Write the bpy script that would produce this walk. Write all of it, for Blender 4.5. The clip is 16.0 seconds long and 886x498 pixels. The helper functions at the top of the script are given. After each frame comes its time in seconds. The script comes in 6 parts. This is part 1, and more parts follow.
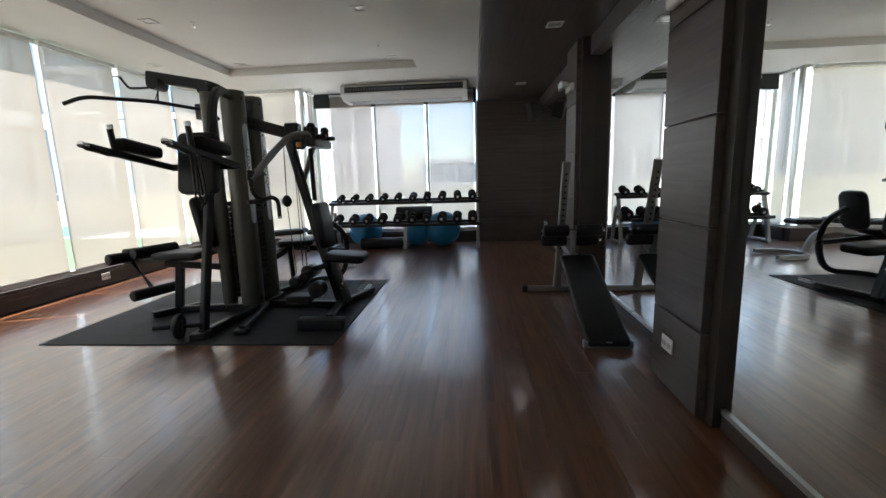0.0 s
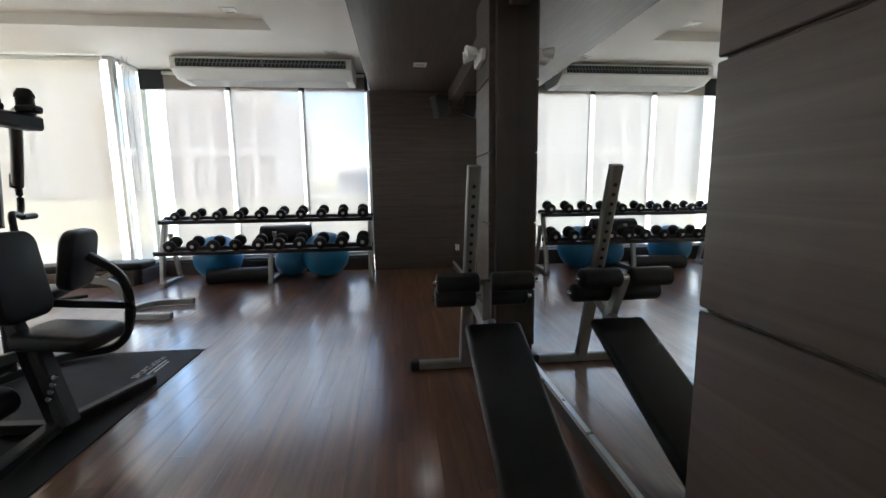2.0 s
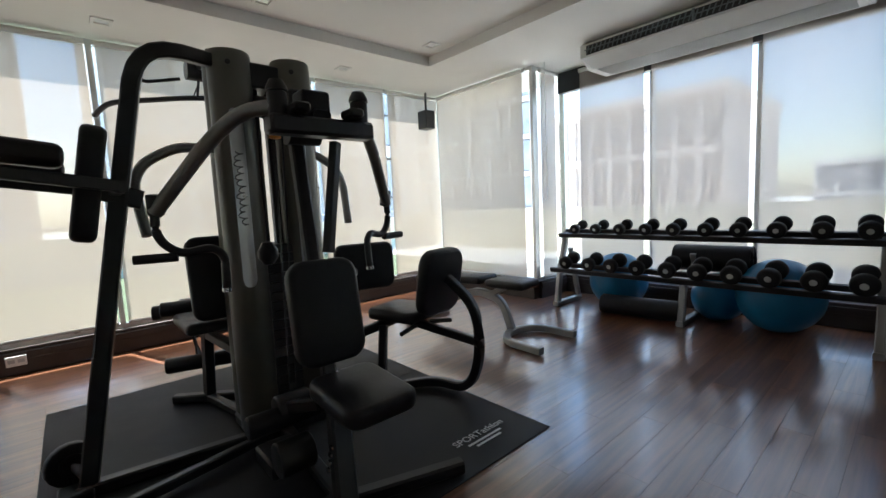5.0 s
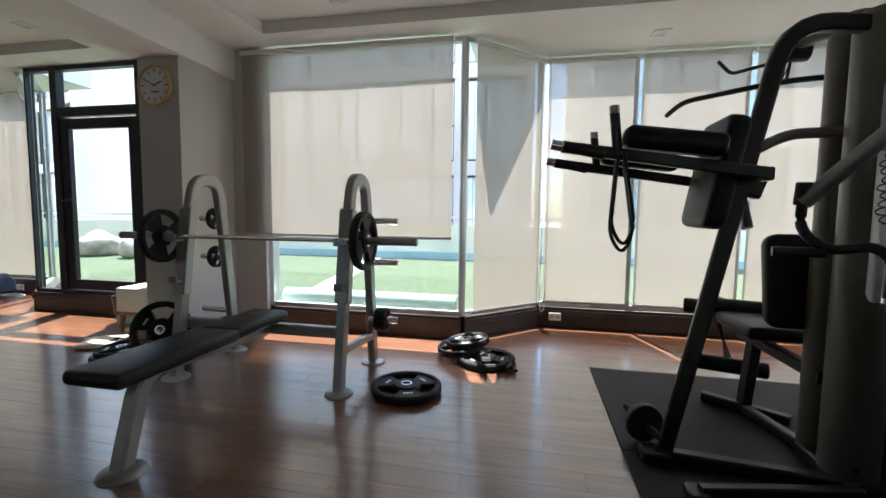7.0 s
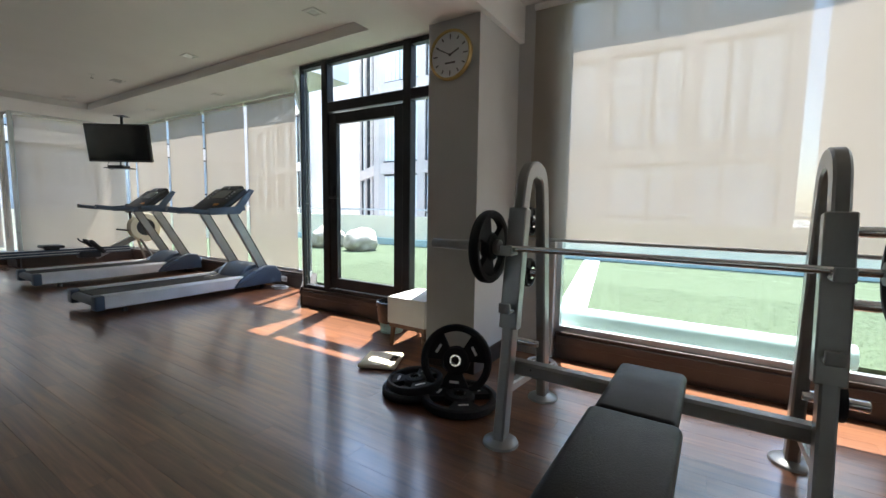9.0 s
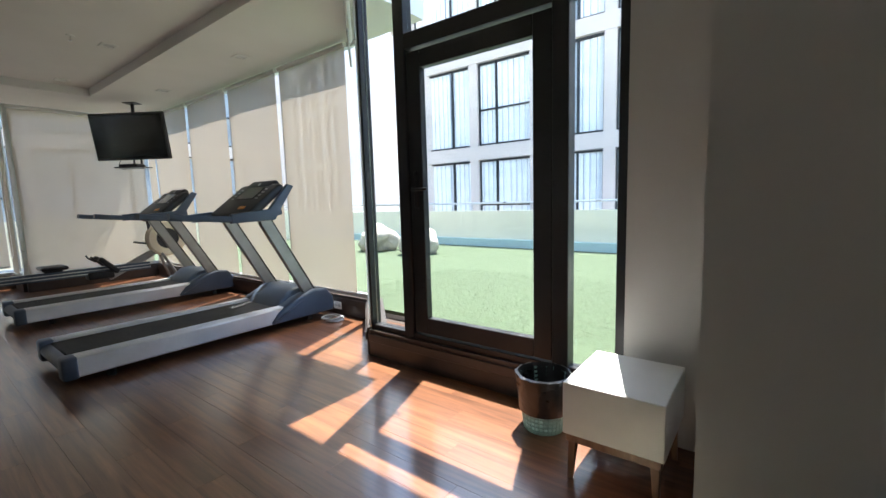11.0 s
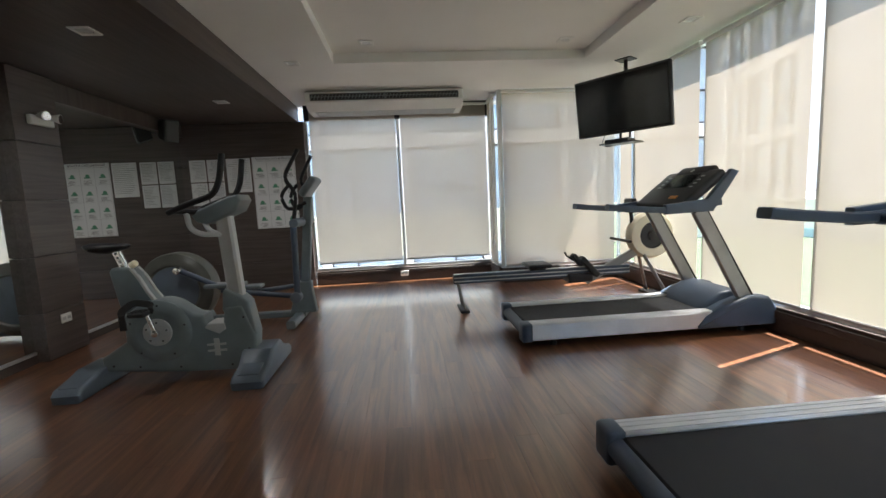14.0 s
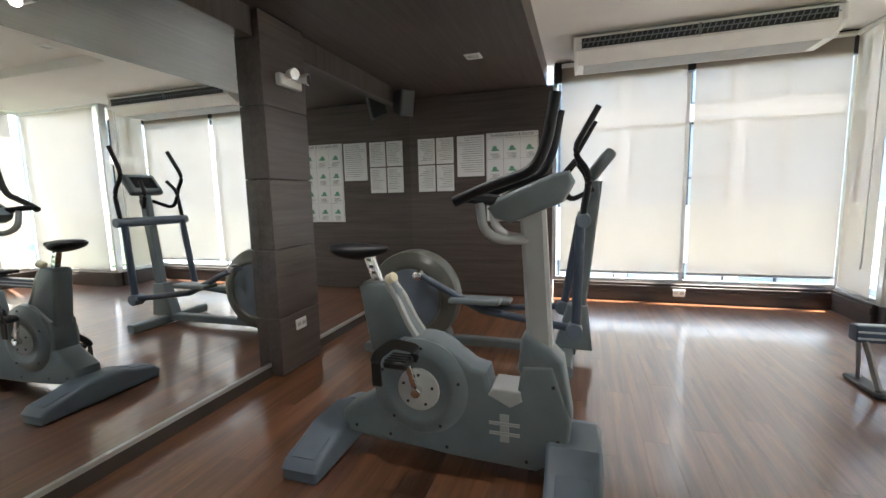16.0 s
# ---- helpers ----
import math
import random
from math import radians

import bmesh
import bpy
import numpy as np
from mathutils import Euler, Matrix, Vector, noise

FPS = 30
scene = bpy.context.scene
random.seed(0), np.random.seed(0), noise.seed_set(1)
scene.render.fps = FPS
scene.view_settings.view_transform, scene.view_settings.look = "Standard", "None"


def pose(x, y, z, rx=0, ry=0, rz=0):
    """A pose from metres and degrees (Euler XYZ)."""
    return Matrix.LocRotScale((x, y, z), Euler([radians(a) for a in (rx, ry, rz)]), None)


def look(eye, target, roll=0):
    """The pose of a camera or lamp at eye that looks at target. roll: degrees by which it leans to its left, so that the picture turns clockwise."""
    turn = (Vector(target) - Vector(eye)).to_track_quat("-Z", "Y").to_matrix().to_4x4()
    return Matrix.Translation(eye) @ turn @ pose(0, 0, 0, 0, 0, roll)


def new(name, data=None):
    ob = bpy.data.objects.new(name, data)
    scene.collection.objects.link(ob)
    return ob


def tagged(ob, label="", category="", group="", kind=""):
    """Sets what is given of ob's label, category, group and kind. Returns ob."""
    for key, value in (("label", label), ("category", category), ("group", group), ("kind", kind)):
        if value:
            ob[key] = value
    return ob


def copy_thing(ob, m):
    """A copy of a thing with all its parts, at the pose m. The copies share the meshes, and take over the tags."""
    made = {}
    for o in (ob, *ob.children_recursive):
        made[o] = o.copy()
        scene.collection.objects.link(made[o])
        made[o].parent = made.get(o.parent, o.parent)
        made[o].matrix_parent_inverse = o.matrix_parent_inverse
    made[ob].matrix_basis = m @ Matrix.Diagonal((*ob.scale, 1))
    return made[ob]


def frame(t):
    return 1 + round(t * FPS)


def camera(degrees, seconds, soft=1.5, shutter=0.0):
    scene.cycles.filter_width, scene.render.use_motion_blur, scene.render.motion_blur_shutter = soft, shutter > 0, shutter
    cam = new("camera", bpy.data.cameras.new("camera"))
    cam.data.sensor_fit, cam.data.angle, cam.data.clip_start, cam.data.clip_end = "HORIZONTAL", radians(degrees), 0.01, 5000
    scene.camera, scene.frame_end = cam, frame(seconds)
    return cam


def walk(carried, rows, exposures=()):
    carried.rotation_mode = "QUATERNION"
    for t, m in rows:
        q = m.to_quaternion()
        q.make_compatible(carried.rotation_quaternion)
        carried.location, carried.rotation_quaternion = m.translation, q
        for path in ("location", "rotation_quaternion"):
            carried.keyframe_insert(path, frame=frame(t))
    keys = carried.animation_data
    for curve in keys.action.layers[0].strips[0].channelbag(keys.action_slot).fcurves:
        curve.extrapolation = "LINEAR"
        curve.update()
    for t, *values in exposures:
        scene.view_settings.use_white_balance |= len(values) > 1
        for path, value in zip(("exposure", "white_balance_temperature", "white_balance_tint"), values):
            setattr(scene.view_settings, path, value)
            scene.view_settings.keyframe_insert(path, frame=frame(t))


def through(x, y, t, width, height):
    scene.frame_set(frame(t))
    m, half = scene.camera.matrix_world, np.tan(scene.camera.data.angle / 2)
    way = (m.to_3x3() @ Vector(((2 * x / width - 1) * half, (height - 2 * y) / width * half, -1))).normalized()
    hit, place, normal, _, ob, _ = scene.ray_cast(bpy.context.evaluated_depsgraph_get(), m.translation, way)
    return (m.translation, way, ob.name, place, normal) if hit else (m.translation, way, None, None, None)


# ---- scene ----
cam = camera(92.5, 16.0)

PATH = [
    (0, (0.446, 0.288, 1.147), (0.296, 2.255, 0.821), -1.7),
    (0.5, (0.554, 0.723, 1.128), (0.432, 2.694, 0.814), -1.9),
    (1, (0.661, 1.104, 1.15), (0.567, 3.078, 0.84), -2.0),
    (1.5, (0.783, 1.508, 1.154), (0.789, 3.486, 0.859), -1.6),
    (2, (0.854, 1.921, 1.149), (1.064, 3.889, 0.863), -0.7),
    (2.5, (0.889, 2.312, 1.141), (1.104, 4.281, 0.866), -0.5),
    (3, (0.868, 2.686, 1.169), (1.029, 4.663, 0.907), 0.1),
    (3.2, (0.84, 2.824, 1.18), (0.913, 4.806, 0.92), 0.2),
    (5.3, (0.605, 3.313, 1.161), (-1.084, 4.369, 0.975), -2.5),
    (5.5, (0.566, 3.242, 1.16), (-1.22, 4.125, 0.984), -2.1),
    (6, (0.535, 3.067, 1.16), (-1.395, 3.562, 0.994), -0.8),
    (6.5, (0.495, 2.852, 1.158), (-1.496, 2.957, 1.006), 0.5),
    (7, (0.418, 2.623, 1.125), (-1.536, 2.226, 0.968), 0.7),
    (7.5, (0.306, 2.278, 1.156), (-1.443, 1.325, 0.978), 0.5),
    (8, (0.185, 1.91, 1.156), (-1.523, 0.885, 0.979), 0.8),
    (8.5, (0.056, 1.522, 1.145), (-1.642, 0.481, 0.961), 0.9),
    (8.7, (-0.01, 1.359, 1.15), (-1.696, 0.299, 0.962), 1.0),
    (10.8, (-1.122, -0.308, 1.169), (-2.729, -1.476, 0.938), -1.6),
    (11, (-1.197, -0.489, 1.169), (-2.77, -1.703, 0.938), -1.7),
    (11.5, (-1.369, -0.937, 1.173), (-2.7, -2.413, 0.951), -2.3),
    (12, (-1.452, -1.356, 1.184), (-2.719, -2.887, 0.961), -2.4),
    (12.5, (-1.46, -1.782, 1.178), (-2.54, -3.451, 0.954), -2.3),
    (13, (-1.372, -2.237, 1.21), (-2.156, -4.063, 0.984), -2.4),
    (13.5, (-1.201, -2.691, 1.217), (-1.715, -4.61, 0.993), -2.4),
    (14, (-0.974, -3.111, 1.218), (-1.138, -5.091, 0.989), -2.7),
    (14.5, (-0.71, -3.515, 1.206), (-0.573, -5.497, 0.981), -2.0),
    (15, (-0.42, -3.863, 1.226), (-0.064, -5.816, 0.989), -1.1),
    (15.5, (-0.111, -4.223, 1.234), (0.466, -6.122, 0.988), -1.2),
    (16, (0.159, -4.523, 1.24), (0.768, -6.412, 0.992), -1.4),
]
EXPOSURE = [(t, e, k, 10) for t, e, k in ((0.0, 2.65, 6250), (1.0, 3.0, 6350), (2.0, 3.0, 6400), (3.2, 2.75, 6350), (5.5, 2.4, 6200), (8.5, 2.45, 6150), (10.8, 2.45, 6300), (11.5, 2.05, 6450), (12.5, 1.6, 6650), (13.0, 1.75, 6500), (13.5, 2.45, 6350), (14.0, 2.85, 6400), (15.5, 3.7, 6450), (16.0, 3.7, 6450))]
walk(cam, [(t, look(eye, target, roll)) for t, eye, target, roll in PATH], EXPOSURE)

# ---- world, sun, exposure ----
world = bpy.data.worlds.new("world")
scene.world = world
world.use_nodes = True
wn = world.node_tree.nodes
sky = wn.new("ShaderNodeTexSky")
sky.sky_type, sky.sun_disc = "NISHITA", False
SUN_EL, SUN_AZ = 67.0, 251.0  # degrees; azimuth from north (+y) clockwise
sky.sun_elevation, sky.sun_rotation = radians(SUN_EL), radians(SUN_AZ)
world.node_tree.links.new(sky.outputs[0], wn["Background"].inputs[0])
wn["Background"].inputs[1].default_value = 0.15
sun = new("sun", bpy.data.lights.new("sun", "SUN"))
sun.data.energy, sun.data.angle, sun.data.color = 4.2, radians(0.5), (1.0, 0.95, 0.87)
sd = Vector((math.sin(radians(SUN_AZ)) * math.cos(radians(SUN_EL)), math.cos(radians(SUN_AZ)) * math.cos(radians(SUN_EL)), math.sin(radians(SUN_EL))))
sun.matrix_world = look(sd * 60, (0, 0, 0))


def window_light(x, y, z, w, h, rz, watts):
    """Added area lamp in a window's opening, behind its blind, that boosts the sky light."""
    ob = new("window_light", bpy.data.lights.new("window_light", "AREA"))
    ob.data.shape, ob.data.size, ob.data.size_y, ob.data.energy, ob.data.color = "RECTANGLE", w, h, watts, (0.94, 0.98, 1.0)
    ob.matrix_world = pose(x, y, z, 90, 0, rz)


# added fill lamps: extra daylight for the room beyond sky and sun
window_light(-4.02, 5.08, 1.43, 4.6, 2.3, -90, 5.5)
window_light(-4.02, -6.40, 1.43, 5.0, 2.3, -90, 1.2)
window_light(-3.18, 7.40, 1.43, 1.5, 2.3, 180, 2)
window_light(-3.18, -9.02, 1.43, 1.5, 2.3, 0, 1.8)
window_light(-0.95, -9.72, 1.33, 2.6, 2.1, 0, 3)
window_light(-0.80, 8.03, 1.33, 2.4, 2.1, 180, 3)
window_light(-3.36, 1.10, 1.78, 1.75, 1.6, -90, 0.8)


def spot_lamp(x, y, z, watts):
    """The lamp inside a ceiling downlight."""
    ob = new("downlight_lamp", bpy.data.lights.new("downlight_lamp", "SPOT"))
    ob.data.energy, ob.data.spot_size, ob.data.spot_blend, ob.data.shadow_soft_size, ob.data.color = watts, radians(150), 1.0, 0.03, (1.0, 0.97, 0.94)
    ob.matrix_world = Matrix.Translation((x, y, z - 0.02))


for _x, _y in ((1.18, 4.35), (1.14, 6.7), (1.07, -8.35), (1.1, -6.3)):
    spot_lamp(_x, _y, 2.46, 0.4 if _y > 0 else 4)


# ---- materials ----
def material(name, colour, rough=0.5, metal=0.0, var=0.15, scale=6.0, bump=0.05, fine=80.0, coat=0.0, spec=0.5):
    """A plain surface with wear at two scales."""
    m = bpy.data.materials.new(name)
    m.use_nodes = True
    nt = m.node_tree
    p = nt.nodes["Principled BSDF"]
    p.inputs["Metallic"].default_value = metal
    p.inputs["Coat Weight"].default_value = coat
    p.inputs["Specular IOR Level"].default_value = spec
    tc = nt.nodes.new("ShaderNodeTexCoord")
    a = nt.nodes.new("ShaderNodeTexNoise")
    a.inputs["Scale"].default_value, a.inputs["Detail"].default_value = scale, 6
    b = nt.nodes.new("ShaderNodeTexNoise")
    b.inputs["Scale"].default_value, b.inputs["Detail"].default_value = fine, 4
    for n in (a, b):
        nt.links.new(tc.outputs["Object"], n.inputs["Vector"])
    ramp = nt.nodes.new("ShaderNodeMapRange")
    ramp.inputs["From Min"].default_value, ramp.inputs["From Max"].default_value = 0.3, 0.7
    ramp.inputs["To Min"].default_value, ramp.inputs["To Max"].default_value = 1 - var, 1 + var
    nt.links.new(a.outputs["Fac"], ramp.inputs["Value"])
    mul = nt.nodes.new("ShaderNodeMix")
    mul.data_type, mul.blend_type = "RGBA", "MULTIPLY"
    mul.inputs["Factor"].default_value = 1.0
    mul.inputs["A"].default_value = (*colour, 1)
    nt.links.new(ramp.outputs[0], mul.inputs["B"])
    nt.links.new(mul.outputs["Result"], p.inputs["Base Color"])
    rr = nt.nodes.new("ShaderNodeMapRange")
    rr.inputs["To Min"].default_value, rr.inputs["To Max"].default_value = max(0.02, rough - 0.12), min(1, rough + 0.12)
    nt.links.new(a.outputs["Fac"], rr.inputs["Value"])
    nt.links.new(rr.outputs[0], p.inputs["Roughness"])
    if bump:
        bp = nt.nodes.new("ShaderNodeBump")
        bp.inputs["Strength"].default_value, bp.inputs["Distance"].default_value = bump, 0.01
        nt.links.new(b.outputs["Fac"], bp.inputs["Height"])
        nt.links.new(bp.outputs[0], p.inputs["Normal"])
    return m


def wood(name, dark, light, rough, grain=(1, 18, 18), coat=0.0, per_object=0.0, bump=0.08):
    """Grain stretched along x, with the tone varied piece by piece."""
    m = bpy.data.materials.new(name)
    m.use_nodes = True
    nt = m.node_tree
    p = nt.nodes["Principled BSDF"]
    tc = nt.nodes.new("ShaderNodeTexCoord")
    oi = nt.nodes.new("ShaderNodeObjectInfo")
    geo = nt.nodes.new("ShaderNodeNewGeometry")
    add, wrap = nt.nodes.new("ShaderNodeMath"), nt.nodes.new("ShaderNodeMath")
    add.operation, wrap.operation = "ADD", "FRACT"
    nt.links.new(oi.outputs["Random"], add.inputs[0]), nt.links.new(geo.outputs["Random Per Island"], add.inputs[1])
    nt.links.new(add.outputs[0], wrap.inputs[0])
    off = nt.nodes.new("ShaderNodeVectorMath")
    off.operation = "MULTIPLY_ADD"
    comb = nt.nodes.new("ShaderNodeCombineXYZ")
    for i in range(3):
        nt.links.new(wrap.outputs[0], comb.inputs[i])
    off.inputs[1].default_value = (40, 40, 40)
    nt.links.new(comb.outputs[0], off.inputs[0])
    mp = nt.nodes.new("ShaderNodeMapping")
    mp.inputs["Scale"].default_value = grain
    nt.links.new(tc.outputs["Object"], mp.inputs["Vector"])
    nt.links.new(mp.outputs[0], off.inputs[2])
    n1 = nt.nodes.new("ShaderNodeTexNoise")
    n1.inputs["Scale"].default_value, n1.inputs["Detail"].default_value, n1.inputs["Roughness"].default_value = 1.0, 8, 0.65
    n1.inputs["Distortion"].default_value = 0.6
    nt.links.new(off.outputs[0], n1.inputs["Vector"])
    n2 = nt.nodes.new("ShaderNodeTexNoise")
    n2.inputs["Scale"].default_value, n2.inputs["Detail"].default_value = 0.9, 3
    nt.links.new(tc.outputs["Object"], n2.inputs["Vector"])
    ramp = nt.nodes.new("ShaderNodeValToRGB")
    ramp.color_ramp.elements[0].position, ramp.color_ramp.elements[1].position = 0.33, 0.68
    ramp.color_ramp.elements[0].color, ramp.color_ramp.elements[1].color = (*dark, 1), (*light, 1)
    nt.links.new(n1.outputs["Fac"], ramp.inputs["Fac"])
    mr = nt.nodes.new("ShaderNodeMapRange")
    mr.inputs["To Min"].default_value, mr.inputs["To Max"].default_value = 1 - per_object, 1 + per_object
    nt.links.new(wrap.outputs[0], mr.inputs["Value"])
    mul = nt.nodes.new("ShaderNodeMix")
    mul.data_type, mul.blend_type = "RGBA", "MULTIPLY"
    mul.inputs["Factor"].default_value = 1.0
    nt.links.new(ramp.outputs["Color"], mul.inputs["A"])
    nt.links.new(mr.outputs[0], mul.inputs["B"])
    nt.links.new(mul.outputs["Result"], p.inputs["Base Color"])
    rr = nt.nodes.new("ShaderNodeMapRange")
    rr.inputs["To Min"].default_value, rr.inputs["To Max"].default_value = rough - 0.08, rough + 0.1
    nt.links.new(n2.outputs["Fac"], rr.inputs["Value"])
    nt.links.new(rr.outputs[0], p.inputs["Roughness"])
    p.inputs["Coat Weight"].default_value = coat
    p.inputs["Coat Roughness"].default_value = 0.2
    bp = nt.nodes.new("ShaderNodeBump")
    bp.inputs["Strength"].default_value, bp.inputs["Distance"].default_value = bump, 0.004
    nt.links.new(n1.outputs["Fac"], bp.inputs["Height"])
    nt.links.new(bp.outputs[0], p.inputs["Normal"])
    return m


def blind_fabric(name, colour, openness, through=0.45):
    """Woven screen cloth: part diffuse, part translucent, with a little see-through between the threads."""
    m = bpy.data.materials.new(name)
    m.use_nodes = True
    nt = m.node_tree
    nt.nodes.remove(nt.nodes["Principled BSDF"])
    out = nt.nodes["Material Output"]
    tc = nt.nodes.new("ShaderNodeTexCoord")
    n = nt.nodes.new("ShaderNodeTexNoise")
    n.inputs["Scale"].default_value, n.inputs["Detail"].default_value = 1.3, 4
    nt.links.new(tc.outputs["Object"], n.inputs["Vector"])
    w = nt.nodes.new("ShaderNodeTexNoise")
    w.inputs["Scale"].default_value = 300
    nt.links.new(tc.outputs["Object"], w.inputs["Vector"])
    ramp = nt.nodes.new("ShaderNodeValToRGB")
    ramp.color_ramp.elements[0].color = (*[c * 0.93 for c in colour], 1)
    ramp.color_ramp.elements[1].color = (*[min(1, c * 1.05) for c in colour], 1)
    nt.links.new(n.outputs["Fac"], ramp.inputs["Fac"])
    bp = nt.nodes.new("ShaderNodeBump")
    bp.inputs["Strength"].default_value, bp.inputs["Distance"].default_value = 0.15, 0.002
    nt.links.new(w.outputs["Fac"], bp.inputs["Height"])
    d, t = nt.nodes.new("ShaderNodeBsdfDiffuse"), nt.nodes.new("ShaderNodeBsdfTranslucent")
    for s in (d, t):
        nt.links.new(ramp.outputs["Color"], s.inputs["Color"])
        nt.links.new(bp.outputs[0], s.inputs["Normal"])
    g = nt.nodes.new("ShaderNodeBsdfGlossy")
    g.inputs["Roughness"].default_value = 0.35
    tr = nt.nodes.new("ShaderNodeBsdfTransparent")
    m1, m2, m3 = (nt.nodes.new("ShaderNodeMixShader") for _ in range(3))
    m1.inputs[0].default_value = through
    nt.links.new(d.outputs[0], m1.inputs[1]), nt.links.new(t.outputs[0], m1.inputs[2])
    m2.inputs[0].default_value = 0.03
    nt.links.new(m1.outputs[0], m2.inputs[1]), nt.links.new(g.outputs[0], m2.inputs[2])
    m3.inputs[0].default_value = openness
    nt.links.new(m2.outputs[0], m3.inputs[1]), nt.links.new(tr.outputs[0], m3.inputs[2])
    nt.links.new(m3.outputs[0], out.inputs[0])
    return m


def glass(name, tint=(0.95, 0.98, 0.97)):
    m = bpy.data.materials.new(name)
    m.use_nodes = True
    nt = m.node_tree
    nt.nodes.remove(nt.nodes["Principled BSDF"])
    tr, gl = nt.nodes.new("ShaderNodeBsdfTransparent"), nt.nodes.new("ShaderNodeBsdfGlossy")
    tr.inputs[0].default_value = (*tint, 1)
    gl.inputs["Roughness"].default_value = 0.01
    mx = nt.nodes.new("ShaderNodeMixShader")
    mx.inputs[0].default_value = 0.035
    nt.links.new(tr.outputs[0], mx.inputs[1]), nt.links.new(gl.outputs[0], mx.inputs[2])
    nt.links.new(mx.outputs[0], nt.nodes["Material Output"].inputs[0])
    return m


def glow(name, colour, strength):
    m = material(name, colour)
    p = m.node_tree.nodes["Principled BSDF"]
    p.inputs["Emission Color"].default_value = (*colour, 1)
    p.inputs["Emission Strength"].default_value = strength
    return m


PLASTER = material("white_plaster", (0.80, 0.79, 0.77), 0.85, var=0.03, scale=2, bump=0.03)
CEIL = material("ceiling_paint", (0.80, 0.79, 0.765), 0.9, var=0.03, scale=1.5, bump=0.02)
GREYWALL = material("grey_wall_paint", (0.55, 0.54, 0.52), 0.7, var=0.05, scale=2, bump=0.04)
PANEL = wood("dark_wood_laminate", (0.064, 0.048, 0.042), (0.115, 0.090, 0.079), 0.36, (25, 1.2, 25), per_object=0.08)
PANELB = wood("dark_wood_crossgrain", (0.064, 0.048, 0.042), (0.115, 0.090, 0.079), 0.36, (25, 25, 1.2), per_object=0.08)
PANELX = wood("dark_wood_long_grain", (0.064, 0.048, 0.042), (0.115, 0.090, 0.079), 0.36, (1.2, 25, 25), per_object=0.08)
CURB = material("dark_brown_skirting", (0.045, 0.033, 0.028), 0.45, var=0.2, scale=5)
PLANK = wood("brown_laminate_plank", (0.095, 0.034, 0.013), (0.245, 0.100, 0.042), 0.34, (22, 1.1, 14), coat=1.0, per_object=0.14, bump=0.02)
PLANK.node_tree.nodes["Principled BSDF"].inputs["Coat IOR"].default_value = 1.95
PLANK.node_tree.nodes["Principled BSDF"].inputs["Coat Roughness"].default_value = 0.17
SUBFLOOR = material("floor_joint", (0.04, 0.02, 0.012), 0.7)
FRAME = material("black_aluminium", (0.022, 0.022, 0.024), 0.38, 0.3, var=0.2)
ALU = material("silver_aluminium", (0.62, 0.63, 0.63), 0.32, 0.9, var=0.08)
RAILALU = material("brushed_aluminium", (0.74, 0.75, 0.76), 0.42, 0.45, var=0.08)
GLASS = glass("window_glass")
MIRROR = material("mirror_silver", (0.86, 0.88, 0.87), 0.12, 1.0, var=0.0, bump=0)
MIRROR.node_tree.nodes["Principled BSDF"].inputs["Roughness"].default_value = 0.0
for _l in list(MIRROR.node_tree.nodes["Principled BSDF"].inputs["Roughness"].links):
    MIRROR.node_tree.links.remove(_l)
MIRROR.node_tree.nodes["Principled BSDF"].inputs["Roughness"].default_value = 0.01
BLIND = blind_fabric("beige_screen_cloth", (0.47, 0.415, 0.345), 0.10, 0.32)
SHEER = blind_fabric("sheer_screen_cloth", (0.46, 0.41, 0.37), 0.14, 0.28)
RUBBER = material("black_rubber_mat", (0.017, 0.018, 0.021), 0.62, var=0.2, scale=8, bump=0.15, fine=250, spec=0.3)
BLACKM = material("black_powder_coat", (0.018, 0.019, 0.021), 0.38, 0.0, var=0.2, scale=10, bump=0.08, fine=300)
VINYL = material("black_vinyl", (0.012, 0.013, 0.016), 0.42, var=0.25, scale=9, bump=0.15, fine=180, spec=0.35)
TAUPE = material("taupe_enamel", (0.155, 0.150, 0.125), 0.36, 0.2, var=0.08, scale=5)
SILVER = material("silver_grey_enamel", (0.30, 0.30, 0.295), 0.33, 0.55, var=0.1, scale=8)
CHROME = material("chrome", (0.75, 0.75, 0.75), 0.15, 1.0, var=0.05, bump=0)
PLASTIC = material("black_plastic", (0.02, 0.021, 0.023), 0.45, var=0.15)
GREYPL = material("grey_green_plastic", (0.165, 0.20, 0.215), 0.38, var=0.1, scale=6)
OLIVEPL = material("olive_grey_plastic", (0.115, 0.118, 0.10), 0.34, var=0.12, scale=6)
LIGHTPL = material("light_grey_plastic", (0.44, 0.45, 0.45), 0.4, var=0.08)
BLUEPL = material("slate_blue_plastic", (0.135, 0.17, 0.215), 0.42, var=0.12)
NAVY = material("navy_plastic", (0.06, 0.085, 0.125), 0.42, var=0.12)
BLUEBALL = material("blue_vinyl", (0.010, 0.17, 0.36), 0.35, var=0.1)
WHITEPL = material("white_plastic", (0.75, 0.75, 0.73), 0.4, var=0.04)
PAPER = material("white_paper", (0.78, 0.79, 0.80), 0.8, var=0.03, bump=0.02)
INK = material("dark_ink", (0.12, 0.12, 0.13), 0.8)
GREENINK = material("green_ink", (0.12, 0.34, 0.22), 0.8)
WHITEINK = material("white_print", (0.72, 0.72, 0.72), 0.6)
SCREEN = material("dark_screen", (0.008, 0.010, 0.012), 0.12, var=0.1, bump=0)
